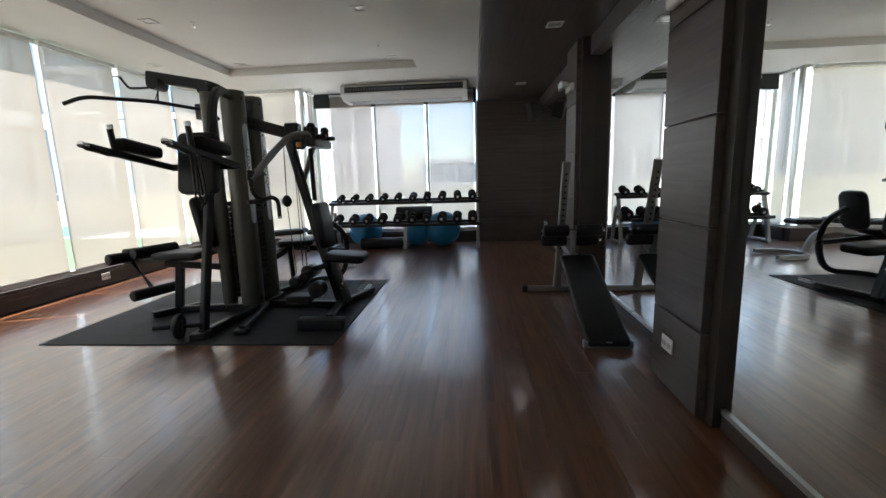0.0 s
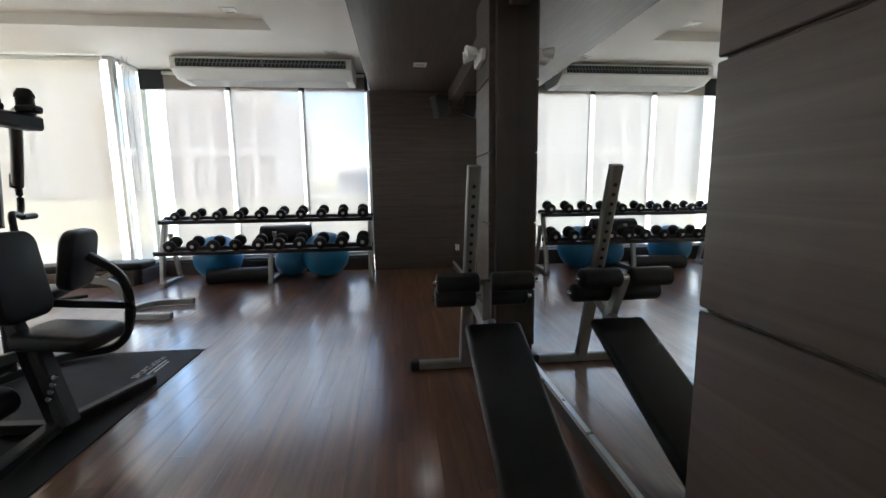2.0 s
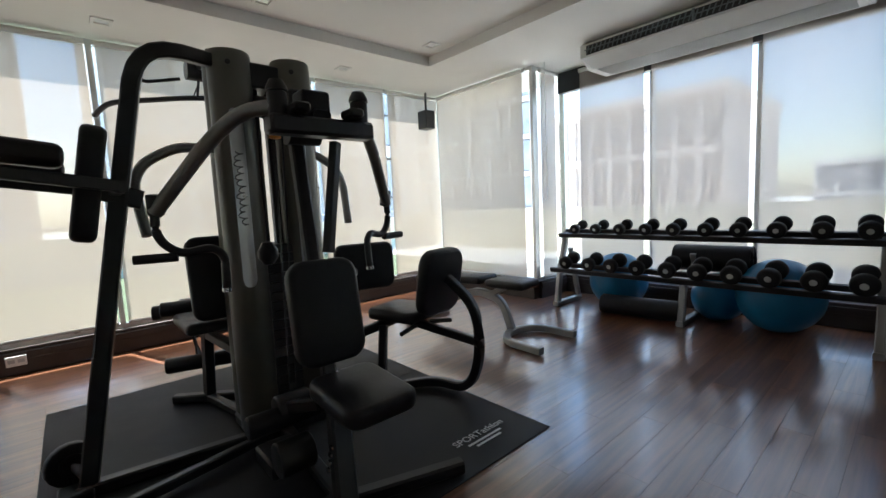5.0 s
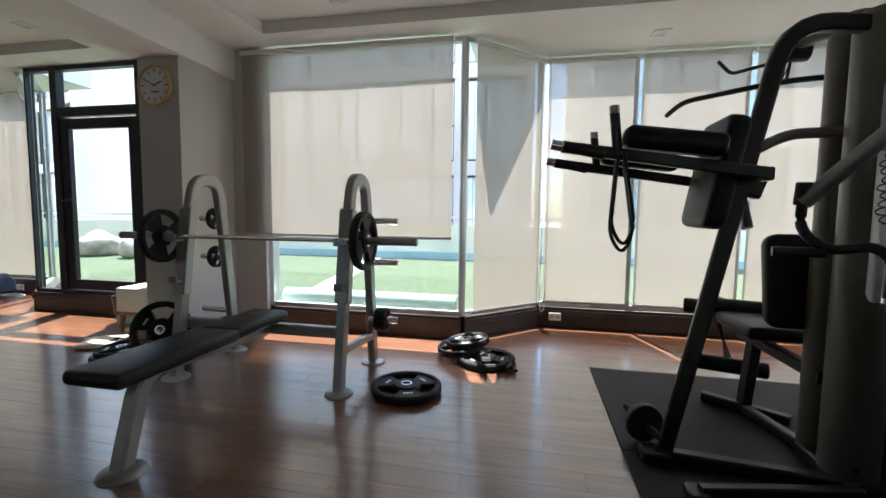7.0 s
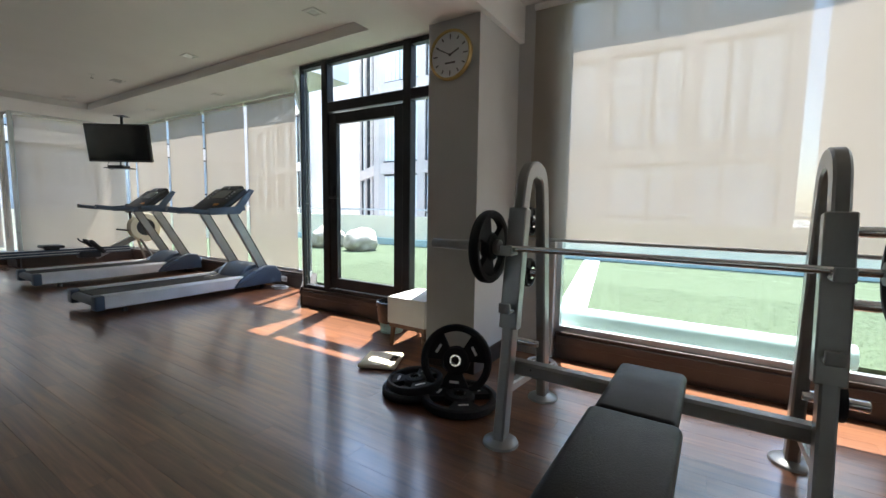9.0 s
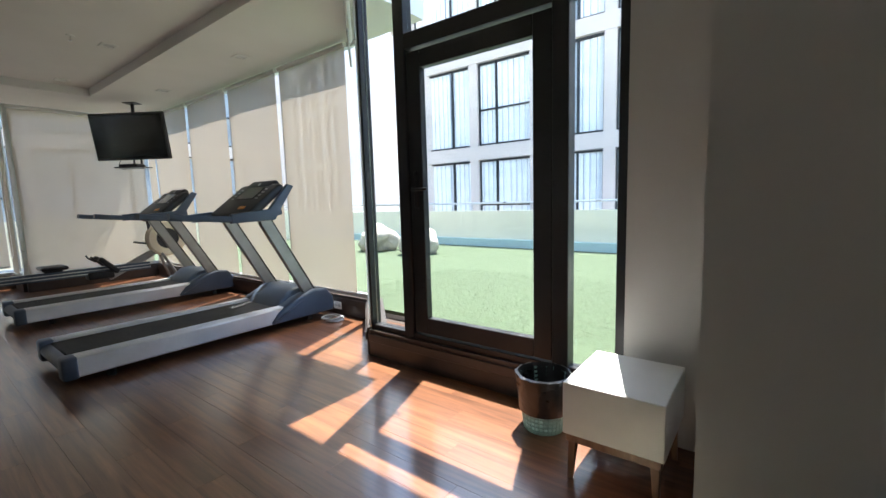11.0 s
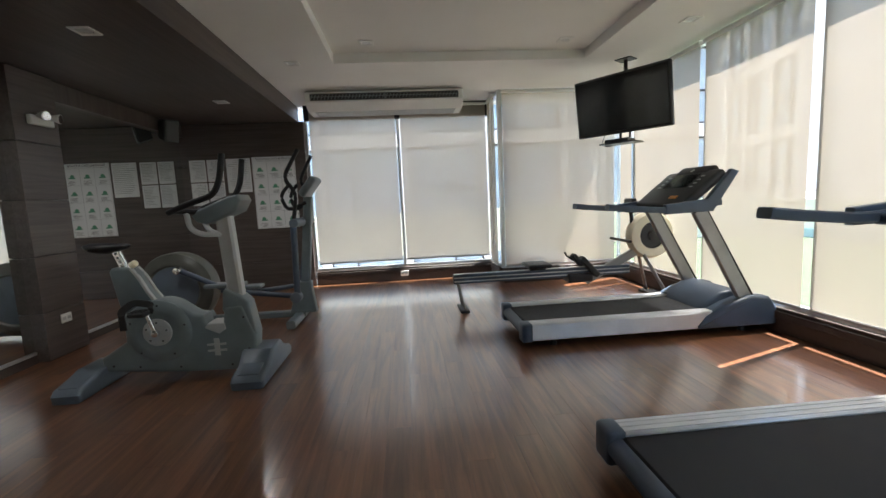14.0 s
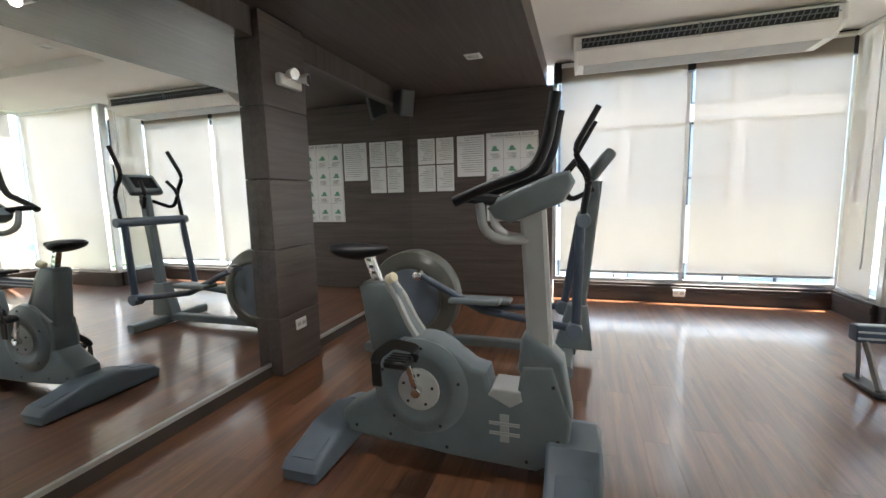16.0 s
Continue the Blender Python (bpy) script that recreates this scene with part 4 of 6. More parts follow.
def cushion(bm, w, h, t, m, r=0.06):
    """A thick upholstered pad with rounded corners, w by h across, standing in x and z."""
    pts = []
    for cx, cz, a0 in ((w / 2 - r, h / 2 - r, 0), (-w / 2 + r, h / 2 - r, 90), (-w / 2 + r, -h / 2 + r, 180), (w / 2 - r, -h / 2 + r, 270)):
        for k in range(6):
            a = radians(a0 + 18 * k)
            pts.append((cx + r * math.cos(a), cz + r * math.sin(a)))
    extrude_poly(bm, pts, t, m, min(0.024, t * 0.4))


def multi_gym():
    e = thing("multi_gym", Matrix.Translation((0, 0.0, 0.007)), "black multi-station gym with taupe weight shrouds", "gym machine")
    MID = 4.10

    def frame_(bm):
        # knee-raise upright, its foot rail and the floor lever
        sweep(bm, [(-1.64, 3.26, 0.03), (-1.555, 3.60, 1.90), (-1.60, 3.95, 1.88)], 0.05, 0.065, round_r=0.17)
        sweep(bm, [(-1.64, 3.22, 0.03), (-1.55, 3.97, 0.03)], 0.06, 0.055)
        sweep(bm, [(-1.37, 3.32, 0.035), (-1.47, 3.93, 0.05)], 0.045, 0.045)
        box(bm, -1.70, 3.16, 0.0, -1.58, 3.28, 0.05, 0.008)
        box(bm, -1.42, 3.27, 0.0, -1.32, 3.35, 0.04, 0.008)
        # plates joining the columns, head and foot
        box(bm, -1.72, 3.95, 1.78, -1.56, 4.30, 1.90, 0.01)
        box(bm, -1.86, 3.90, 0.0, -1.50, 4.36, 0.06, 0.01)
        for y in (4.06, 4.18):
            sweep(bm, [(-1.70, y, 0.03), (-1.70, y, 1.88)], 0.05, 0.05)
        # lat boom
        sweep(bm, [(-1.62, 4.05, 1.84), (-1.80, 4.03, 1.99), (-2.38, 4.00, 2.10)], 0.06, 0.09, round_r=0.08)
        cyl(bm, (-2.30, 3.93, 2.03), (-2.30, 4.07, 2.03), 0.055)
        cyl(bm, (-1.86, 3.94, 1.97), (-1.86, 4.10, 1.97), 0.055)
        # press boom, cross head and its bearings
        sweep(bm, [(-1.60, MID, 1.70), (-0.93, MID, 1.50)], 0.075, 0.10)
        box(bm, -0.975, 3.885, 1.445, -0.885, 4.315, 1.515, 0.012)
        for y in (3.93, 4.27):
            cyl(bm, (-0.93, y, 1.50), (-0.93, y, 1.60), 0.036, bev=0.01)
            lathe(bm, [(0.001, 0.045), (0.025, 0.04), (0.038, 0.015), (0.04, 0.0), (0.001, 0.0)], Matrix.Translation((-0.93, y, 1.60)), 16)
        box(bm, -1.04, 4.03, 1.52, -0.94, 4.15, 1.63, 0.014)
        box(bm, -1.22, 4.05, 1.58, -1.10, 4.16, 1.67, 0.012)
        cyl(bm, (-1.12, 4.03, 1.49), (-1.12, 4.17, 1.49), 0.05)
        for y in (3.98, 4.20):
            box(bm, -0.91, y - 0.03, 1.515, -0.82, y + 0.03, 1.55, 0.008)
        # sloping front post and the seat's legs
        sweep(bm, [(-0.80, 4.02, 0.04), (-0.98, 4.06, 0.62), (-1.20, MID, 1.50)], 0.055, 0.075)
        sweep(bm, [(-1.06, 4.22, 1.45), (-1.02, 4.13, 0.98)], 0.04, 0.045)
        sweep(bm, [(-0.86, 4.04, 0.42), (-0.72, 3.98, 0.05)], 0.06, 0.085, up=(0, 1, 0))
        sweep(bm, [(-1.58, 4.06, 0.03), (-0.74, 4.0, 0.03)], 0.06, 0.05)
        sweep(bm, [(-0.78, 4.00, 0.05), (-0.74, 3.52, 0.05)], 0.07, 0.055)
        sweep(bm, [(-0.78, 4.00, 0.035), (-0.62, 4.48, 0.035)], 0.06, 0.055)
        box(bm, -0.95, 3.36, 0.004, -0.58, 3.45, 0.095, 0.014)
        # low pulley station before the columns
        box(bm, -1.24, 3.82, 0.08, -1.02, 3.98, 0.15, 0.01)
        cyl(bm, (-1.04, 3.86, 0.36), (-1.04, 4.00, 0.36), 0.06, bev=0.01)
        cyl(bm, (-0.96, 3.82, 0.20), (-0.96, 3.96, 0.20), 0.07, bev=0.01)
        cyl(bm, (-1.16, 3.84, 0.27), (-1.16, 3.97, 0.27), 0.05, bev=0.01)
        sweep(bm, [(-1.16, 3.90, 0.27), (-1.00, 3.90, 0.38), (-0.90, 3.98, 0.40)], 0.04, 0.05)
        # leg station to the west
        sweep(bm, [(-1.78, 3.96, 0.40), (-2.34, 3.86, 0.46)], 0.055, 0.06)
        sweep(bm, [(-2.28, 3.87, 0.0), (-2.22, 3.88, 0.46)], 0.055, 0.07)
        sweep(bm, [(-2.40, 3.70, 0.03), (-2.14, 4.04, 0.03)], 0.06, 0.05)
        sweep(bm, [(-1.80, 3.96, 0.03), (-2.26, 3.87, 0.03)], 0.05, 0.05)
        sweep(bm, [(-2.30, 3.86, 0.50), (-2.66, 3.86, 0.48), (-2.50, 3.88, 0.20)], 0.045, 0.05)
        box(bm, -2.72, 3.82, 0.46, -2.62, 3.90, 0.60, 0.012)
        # seated station to the north: floor rail, bowed back post, seat rail
        sweep(bm, [(-1.62, 4.32, 0.035), (-1.42, 4.98, 0.035), (-1.10, 5.02, 0.05), (-1.02, 5.04, 0.30), (-1.04, 5.02, 0.58), (-1.22, 4.98, 0.72)], 0.05, 0.055, round_r=0.14)
        sweep(bm, [(-1.70, 4.40, 0.34), (-1.60, 4.88, 0.44)], 0.05, 0.055)
        sweep(bm, [(-1.60, 4.88, 0.44), (-1.05, 5.02, 0.36)], 0.045, 0.05)
        sweep(bm, [(-1.52, 4.66, 0.03), (-1.58, 4.74, 0.42)], 0.05, 0.05)
        sweep(bm, [(-1.72, 4.36, 0.62), (-2.00, 4.80, 0.72)], 0.045, 0.05)
        for s in (-1, 1):
            sweep(bm, [(-1.42, 4.93 + 0.05 * s, 0.42), (-1.36, 4.92 + 0.20 * s, 0.41)], 0.014)
    make("frame", BLACKM, frame_, e)

    def shroud(bm):
        for x, y, r in ((-1.62, 3.975, 0.100), (-1.615, 4.275, 0.100), (-1.84, 3.97, 0.062)):
            lathe(bm, [(0.001, 0.05), (r * 0.96, 0.05), (r, 0.06), (r, 1.905), (r * 0.98, 1.93), (r * 0.93, 1.937), (r * 0.90, 1.927), (r * 0.86, 1.92), (0.001, 1.92)], Matrix.Translation((x, y, 0)), 32)
    make("shroud", TAUPE, shroud, e)
    make("shroud_bolt", BLACKM, lambda bm: [cyl(bm, (x + 0.098 * math.cos(a), y + 0.098 * math.sin(a), z), (x + 0.103 * math.cos(a), y + 0.103 * math.sin(a), z), 0.012, seg=12) for x, y in ((-1.62, 3.975), (-1.615, 4.275)) for a in (radians(-18),) for z in (0.11, 1.87)], e)

    for y, x in ((3.975, -1.62), (4.275, -1.615)):
        def strip(bm):
            # silver strip curved round the shroud
            n, grid = 8, []
            for i in range(n + 1):
                a = radians(-30 + 36 * i / n)
                edge = 0.035 * (2 * i / n - 1) ** 4
                grid.append([bm.verts.new((x + q * math.cos(a), y + q * math.sin(a), z)) for q in (0.1003, 0.1025) for z in (0.80 + edge, 1.66 - edge)])
            for p, q in zip(grid, grid[1:]):
                for a, b in ((0, 1), (1, 3), (3, 2), (2, 0)):
                    bm.faces.new((p[a], p[b], q[b], q[a]))
            for p in (grid[0], grid[-1]):
                bm.faces.new((p[0], p[1], p[3], p[2]))
        make("label_plate", ALU, strip, e)

        def scrawl(bm):
            # flowing dark script drawn as one looping line up the strip
            a0 = radians(-14)
            pts = []
            for k in range(120):
                z = 1.10 + 0.36 * k / 119
                a = a0 + radians(9 * math.sin(k * 0.62) + 4 * math.sin(k * 0.23))
                pts.append((x + 0.1035 * math.cos(a), y + 0.1035 * math.sin(a), z + 0.006 * math.sin(k * 0.62 + 1.2)))
            sweep(bm, pts, 0.0032, seg=5)
        make("lettering", INK, scrawl, e)

    def stack(bm):
        for i in range(18):
            box(bm, -1.80, 4.01, 0.10 + i * 0.05, -1.56, 4.24, 0.146 + i * 0.05, 0.003)
        for y in (4.09, 4.15):
            cyl(bm, (-1.62, y, 0.06), (-1.62, y, 1.80), 0.010, seg=8)
    make("weight_stack", PLASTIC, stack, e)

    def pads(bm):
        Z = Matrix.Rotation(radians(90), 4, "Z")
        # knee raise: back pad and arm pads
        cushion(bm, 0.30, 0.46, 0.085, Matrix.Translation((-1.60, 3.385, 1.305)) @ Matrix.Rotation(radians(-10), 4, "X"), 0.05)
        for x in (-1.345, -1.87):
            pad(bm, 0.115, 0.36, 0.085, Matrix.Translation((x, 3.14, 1.365)) @ Matrix.Rotation(radians(-7), 4, "X"))
        # press seat and back
        cushion(bm, 0.30, 0.37, 0.075, Matrix.Translation((-0.745, 4.09, 0.455)) @ Matrix.Rotation(radians(4), 4, "Y") @ Z @ Matrix.Rotation(radians(-90), 4, "X"), 0.06)
        cushion(bm, 0.29, 0.42, 0.08, Matrix.Translation((-0.925, 4.055, 0.755)) @ Matrix.Rotation(radians(-8), 4, "Y") @ Z, 0.07)
        # west seat and back
        pad(bm, 0.42, 0.32, 0.07, Matrix.Translation((-2.18, 3.89, 0.50)))
        cushion(bm, 0.28, 0.46, 0.07, Matrix.Translation((-1.93, 3.90, 0.82)) @ Matrix.Rotation(radians(-10), 4, "Y") @ Z, 0.06)
        # north seat, back and wide chest pad
        cushion(bm, 0.34, 0.38, 0.07, Matrix.Translation((-1.56, 4.89, 0.485)) @ Matrix.Rotation(radians(14), 4, "Z") @ Z @ Matrix.Rotation(radians(-90), 4, "X"), 0.06)
        cushion(bm, 0.36, 0.40, 0.08, Matrix.Translation((-1.28, 4.97, 0.70)) @ Matrix.Rotation(radians(10), 4, "Z") @ Matrix.Rotation(radians(10), 4, "Y") @ Z, 0.09)
        cushion(bm, 0.44, 0.34, 0.07, Matrix.Translation((-2.03, 4.90, 0.74)) @ Matrix.Rotation(radians(-12), 4, "Z") @ Z, 0.06)
        # foam rollers
        d = Vector((0.30, 0.95, 0)).normalized() * 0.20
        for p in ((-2.66, 3.86, 0.53), (-2.50, 3.88, 0.20), (-2.44, 3.88, 0.58)):
            cyl(bm, Vector(p) - d, Vector(p) + d, 0.05, bev=0.012)
        cyl(bm, (-1.02, 3.74, 0.34), (-1.02, 4.06, 0.34), 0.045, bev=0.012)
    make("pad", VINYL, pads, e)

    def arms(bm):
        # knee-raise arms with upright grips
        for x in (-1.345, -1.87):
            sweep(bm, [(x, 3.47, 1.285), (x, 2.74, 1.395)], 0.03, 0.045)
            sweep(bm, [(x, 2.90, 1.36), (x, 2.70, 1.405)], 0.019)
            sweep(bm, [(x, 2.95, 1.36), (x, 2.93, 1.53)], 0.019)
        sweep(bm, [(-1.345, 3.47, 1.285), (-1.87, 3.47, 1.285)], 0.04, 0.05)
        sweep(bm, [(-1.59, 3.40, 1.29), (-1.59, 3.56, 1.24)], 0.06, 0.08)
        # lat bar and its hook
        sweep(bm, rounded([(-2.72, 3.50, 1.80), (-2.60, 3.56, 1.86), (-2.32, 3.96, 1.88), (-2.12, 4.40, 1.86), (-2.10, 4.54, 1.80)], 0.12), 0.016)
        sweep(bm, [(-2.30, 3.98, 1.88), (-2.30, 4.0, 2.02)], 0.008, seg=6)
        sweep(bm, rounded([(-2.36, 3.66, 2.02), (-2.34, 3.72, 1.94), (-2.32, 3.90, 1.98)], 0.03), 0.010, seg=8)
        # hooked grips hung on the press arms
        for s in (-1, 1):
            q = lambda x, dy, z: (x, MID + s * dy, z)
            sweep(bm, [q(-1.31, 0.535, 1.20), q(-1.31, 0.54, 1.08), q(-1.27, 0.47, 1.01), q(-1.23, 0.37, 1.035), q(-1.20, 0.33, 1.0), q(-1.195, 0.335, 0.85)], 0.017, round_r=0.05)
            sweep(bm, [q(-1.27, 0.48, 1.005), q(-1.31, 0.62, 1.005)], 0.018)
            cyl(bm, q(-1.315, 0.53, 1.17), q(-1.305, 0.53, 1.25), 0.030, bev=0.006)
    make("grip_bar", BLACKM, arms, e)
    make("grip_cap", CHROME, lambda bm: ([cyl(bm, (-1.195, MID + s * 0.335, 0.868), (-1.195, MID + s * 0.335, 0.852), 0.0185, seg=14) for s in (-1, 1)], [cyl(bm, (x, 2.7445, 1.3955), (x, 2.70, 1.405), 0.0205, seg=14) for x in (-1.345, -1.87)], [cyl(bm, (x, 2.931, 1.515), (x, 2.929, 1.545), 0.0205, seg=14) for x in (-1.345, -1.87)]), e)

    def press(bm):
        for s in (-1, 1):
            q = lambda x, dy, z: (x, MID + s * dy, z)
            sweep(bm, [q(-0.92, 0.17, 1.545), q(-1.06, 0.26, 1.545), q(-1.14, 0.36, 1.44), q(-1.31, 0.535, 1.18)], 0.028, round_r=0.11)
            sweep(bm, [q(-1.74, 0.10, 1.50), q(-1.78, 0.36, 1.50), q(-1.80, 0.50, 1.42), q(-1.80, 0.545, 1.32), q(-1.72, 0.52, 1.08)], 0.024, round_r=0.06)
    make("press_arm", SILVER, press, e)

    def cables(bm):
        for x0, y0, z0, x1, y1, z1 in ((-1.12, 3.98, 1.52, -1.06, 3.93, 0.38), (-1.14, 4.02, 1.50, -1.12, 3.98, 0.28), (-1.19, 3.95, 1.50, -1.20, 3.94, 1.02), (-1.20, 3.94, 0.94, -1.16, 3.92, 0.34), (-2.30, 4.0, 1.98, -2.32, 3.96, 1.88)):
            cyl(bm, (x0, y0, z0), (x1, y1, z1), 0.004, seg=6)
        for dx, lo in ((0.0, 0.97), (0.025, 1.0)):
            sweep(bm, rounded([(-1.36 + dx, 2.95, 1.37), (-1.35 + dx, 2.93, lo + 0.08), (-1.35 + dx, 2.98, lo), (-1.36 + dx, 3.02, lo + 0.08), (-1.35 + dx, 2.97, 1.36)], 0.05), 0.0075, seg=6)
    make("cable", PLASTIC, cables, e)
    make("cable_stop", BLACKM, lambda bm: lathe(bm, [(0.001, 0.05), (0.02, 0.045), (0.042, 0.01), (0.042, -0.02), (0.02, -0.05), (0.001, -0.055)], Matrix.Translation((-1.20, 3.94, 0.99)), 18), e)
    make("pin", CHROME, lambda bm: (cyl(bm, (-1.56, 4.10, 0.95), (-1.46, 4.05, 0.95), 0.010), [cyl(bm, (-0.765 + 0.014 * i, 3.935, 0.20 + 0.035 * i), (-0.765 + 0.014 * i, 3.942, 0.20 + 0.035 * i), 0.012, seg=10) for i in range(4)]), e)
    make("knob", ORANGE, lambda bm: cyl(bm, (-1.06, 3.96, 1.45), (-1.06, 3.96, 1.49), 0.022, bev=0.005), e)


multi_gym()


def small_clamp():
    e = thing("ab_wheel", pose(-1.80, 3.21, 0.008, 0, 0, 15), "small black exercise wheel with side grips", "exercise wheel")
    make("wheel", PLASTIC, lambda bm: (cyl(bm, (-0.02, 0, 0.095), (0.02, 0, 0.095), 0.095, bev=0.008), cyl(bm, (-0.035, 0, 0.095), (0.035, 0, 0.095), 0.05)), e)
    make("grip", RUBBER, lambda bm: (cyl(bm, (-0.18, 0, 0.095), (0.18, 0, 0.095), 0.012), cyl(bm, (-0.18, 0, 0.095), (-0.06, 0, 0.095), 0.018, bev=0.005), cyl(bm, (0.06, 0, 0.095), (0.18, 0, 0.095), 0.018, bev=0.005)), e)


small_clamp()


# ---- dumbbell rack and what lies under it ----
def dumbbell_rack():
    e = thing("dumbbell_rack", pose(-0.74, 7.42, 0), "two-tier dumbbell rack with silver legs and black shelves", "rack")

    def legs(bm):
        for x in (-1.24, 0.02, 1.24):
            sweep(bm, [(x, -0.16, 0.0), (x, -0.09, 0.40), (x, 0.05, 0.80)], 0.07, 0.05, up=(1, 0, 0)) if x != 0.02 else sweep(bm, [(x, -0.16, 0.0), (x, -0.10, 0.40)], 0.07, 0.05, up=(1, 0, 0))
            sweep(bm, [(x, -0.20, 0.03), (x, 0.30, 0.03)], 0.06, 0.05)
            sweep(bm, [(x, 0.28, 0.03), (x, 0.12, 0.62)], 0.05, 0.05, up=(1, 0, 0))
    make("leg", SILVER, legs, e)

    def shelves(bm):
        for y, z in ((-0.13, 0.42), (0.04, 0.78)):
            for s in (-1, 1):
                box(bm, -1.28, -0.02, -0.012, 1.28, 0.02, 0.035, 0.004, Matrix.Translation((0, y + s * 0.075, z + s * 0.018)) @ Matrix.Rotation(radians(14), 4, "X"))
    make("shelf", BLACKM, shelves, e)


dumbbell_rack()


def dumbbell(r):
    e = thing("dumbbell", Matrix(), "black round rubber dumbbell resting on the rack", "dumbbell", "dumbbells on the rack")

    def ends(bm):
        for s in (-1, 1):
            cyl(bm, (0, s * (0.055), 0), (0, s * (0.055 + 0.5 * r + 0.03), 0), r, seg=22, bev=r * 0.25)
    make("head", RUBBER, ends, e)
    make("grip", CHROME, lambda bm: cyl(bm, (0, -0.06, 0), (0, 0.06, 0), 0.015, seg=12), e)
    make("badge", LIGHTPL, lambda bm: [cyl(bm, (0, s * (0.0555 + 0.5 * r + 0.03), 0), (0, s * (0.057 + 0.5 * r + 0.03), 0), r * 0.3, seg=14) for s in (-1, 1)], e)
    return e


for y, z, n, r0, r1 in ((7.46, 0.80, 10, 0.052, 0.066), (7.29, 0.44, 10, 0.068, 0.078)):
    for i in range(n):
        r = r0 + (r1 - r0) * i / (n - 1)
        x = -1.83 + 2.24 * i / (n - 1)
        d = dumbbell(r)
        d.matrix_basis = pose(x + random.uniform(-0.01, 0.01), y, z + r + 0.008, 12, 0, random.uniform(-4, 4))


def ball(x, y, r, label):
    tagged(make("exercise_ball", BLUEBALL, lambda bm: [lathe(bm, [(r * math.sin(math.pi * i / 40) * (1 + 0.006 * (i % 2)), -r * math.cos(math.pi * i / 40)) for i in range(41)], seg=48)], m=Matrix.Translation((x, y, r * 0.985))), label, "exercise ball", "blue exercise balls")


ball(-1.47, 7.64, 0.29, "blue ribbed exercise ball under the rack")
ball(-0.10, 7.62, 0.30, "blue ribbed exercise ball under the rack")
ball(-0.55, 7.68, 0.22, "blue ribbed exercise ball under the rack")


def rolled_mat(m, L, r, label):
    e = thing("rolled_mat", m, label, "exercise mat", "rolled exercise mats")

    def spiral(bm):
        pts = [((r * (0.25 + 0.75 * i / 60)) * math.cos(i * 0.42), (r * (0.25 + 0.75 * i / 60)) * math.sin(i * 0.42)) for i in range(61)]
        for s in (0,):
            a = [bm.verts.new((-L / 2, y, z)) for y, z in pts]
            b = [bm.verts.new((L / 2, y, z)) for y, z in pts]
            for i in range(60):
                bm.faces.new((a[i], a[i + 1], b[i + 1], b[i]))
        cyl(bm, (-L / 2 + 0.01, 0, 0), (L / 2 - 0.01, 0, 0), r * 0.93, seg=30)
    make("roll", VINYL, spiral, e)


rolled_mat(pose(-1.12, 7.35, 0.10, 0, 0, 6), 0.72, 0.10, "dark rolled exercise mat on the floor")
rolled_mat(pose(-0.60, 7.66, 0.57, 0, 0, 3), 0.62, 0.13, "dark rolled exercise mat resting on the balls")


def flat_bench_north():
    e = thing("adjustable_bench", pose(-2.02, 6.12, 0, 0, 0, 4), "silver framed adjustable bench with black pads", "bench")

    def fr(bm):
        sweep(bm, [(0.80, -0.30, 0.035), (0.42, -0.26, 0.035), (0.30, 0.0, 0.035), (0.42, 0.24, 0.035), (0.80, 0.22, 0.035)], 0.06, 0.055, round_r=0.16)
        sweep(bm, [(0.32, 0, 0.04), (0.22, 0, 0.30), (-0.05, 0, 0.36), (-0.45, 0, 0.22)], 0.055, 0.07, round_r=0.1)
        sweep(bm, [(-0.45, 0, 0.23), (-0.75, 0, 0.06)], 0.055, 0.06)
        sweep(bm, [(-0.75, -0.3, 0.035), (-0.75, 0.3, 0.035)], 0.06, 0.055)
        sweep(bm, [(0.10, 0, 0.34), (0.30, 0, 0.44)], 0.05, 0.05)
    make("frame", SILVER, fr, e)
    make("pad", VINYL, lambda bm: (pad(bm, 0.40, 0.29, 0.07, Matrix.Translation((0.33, 0, 0.43))), pad(bm, 0.86, 0.29, 0.07, Matrix.Translation((-0.35, 0, 0.42)) @ Matrix.Rotation(radians(-3), 4, "Y"))), e)


flat_bench_north()


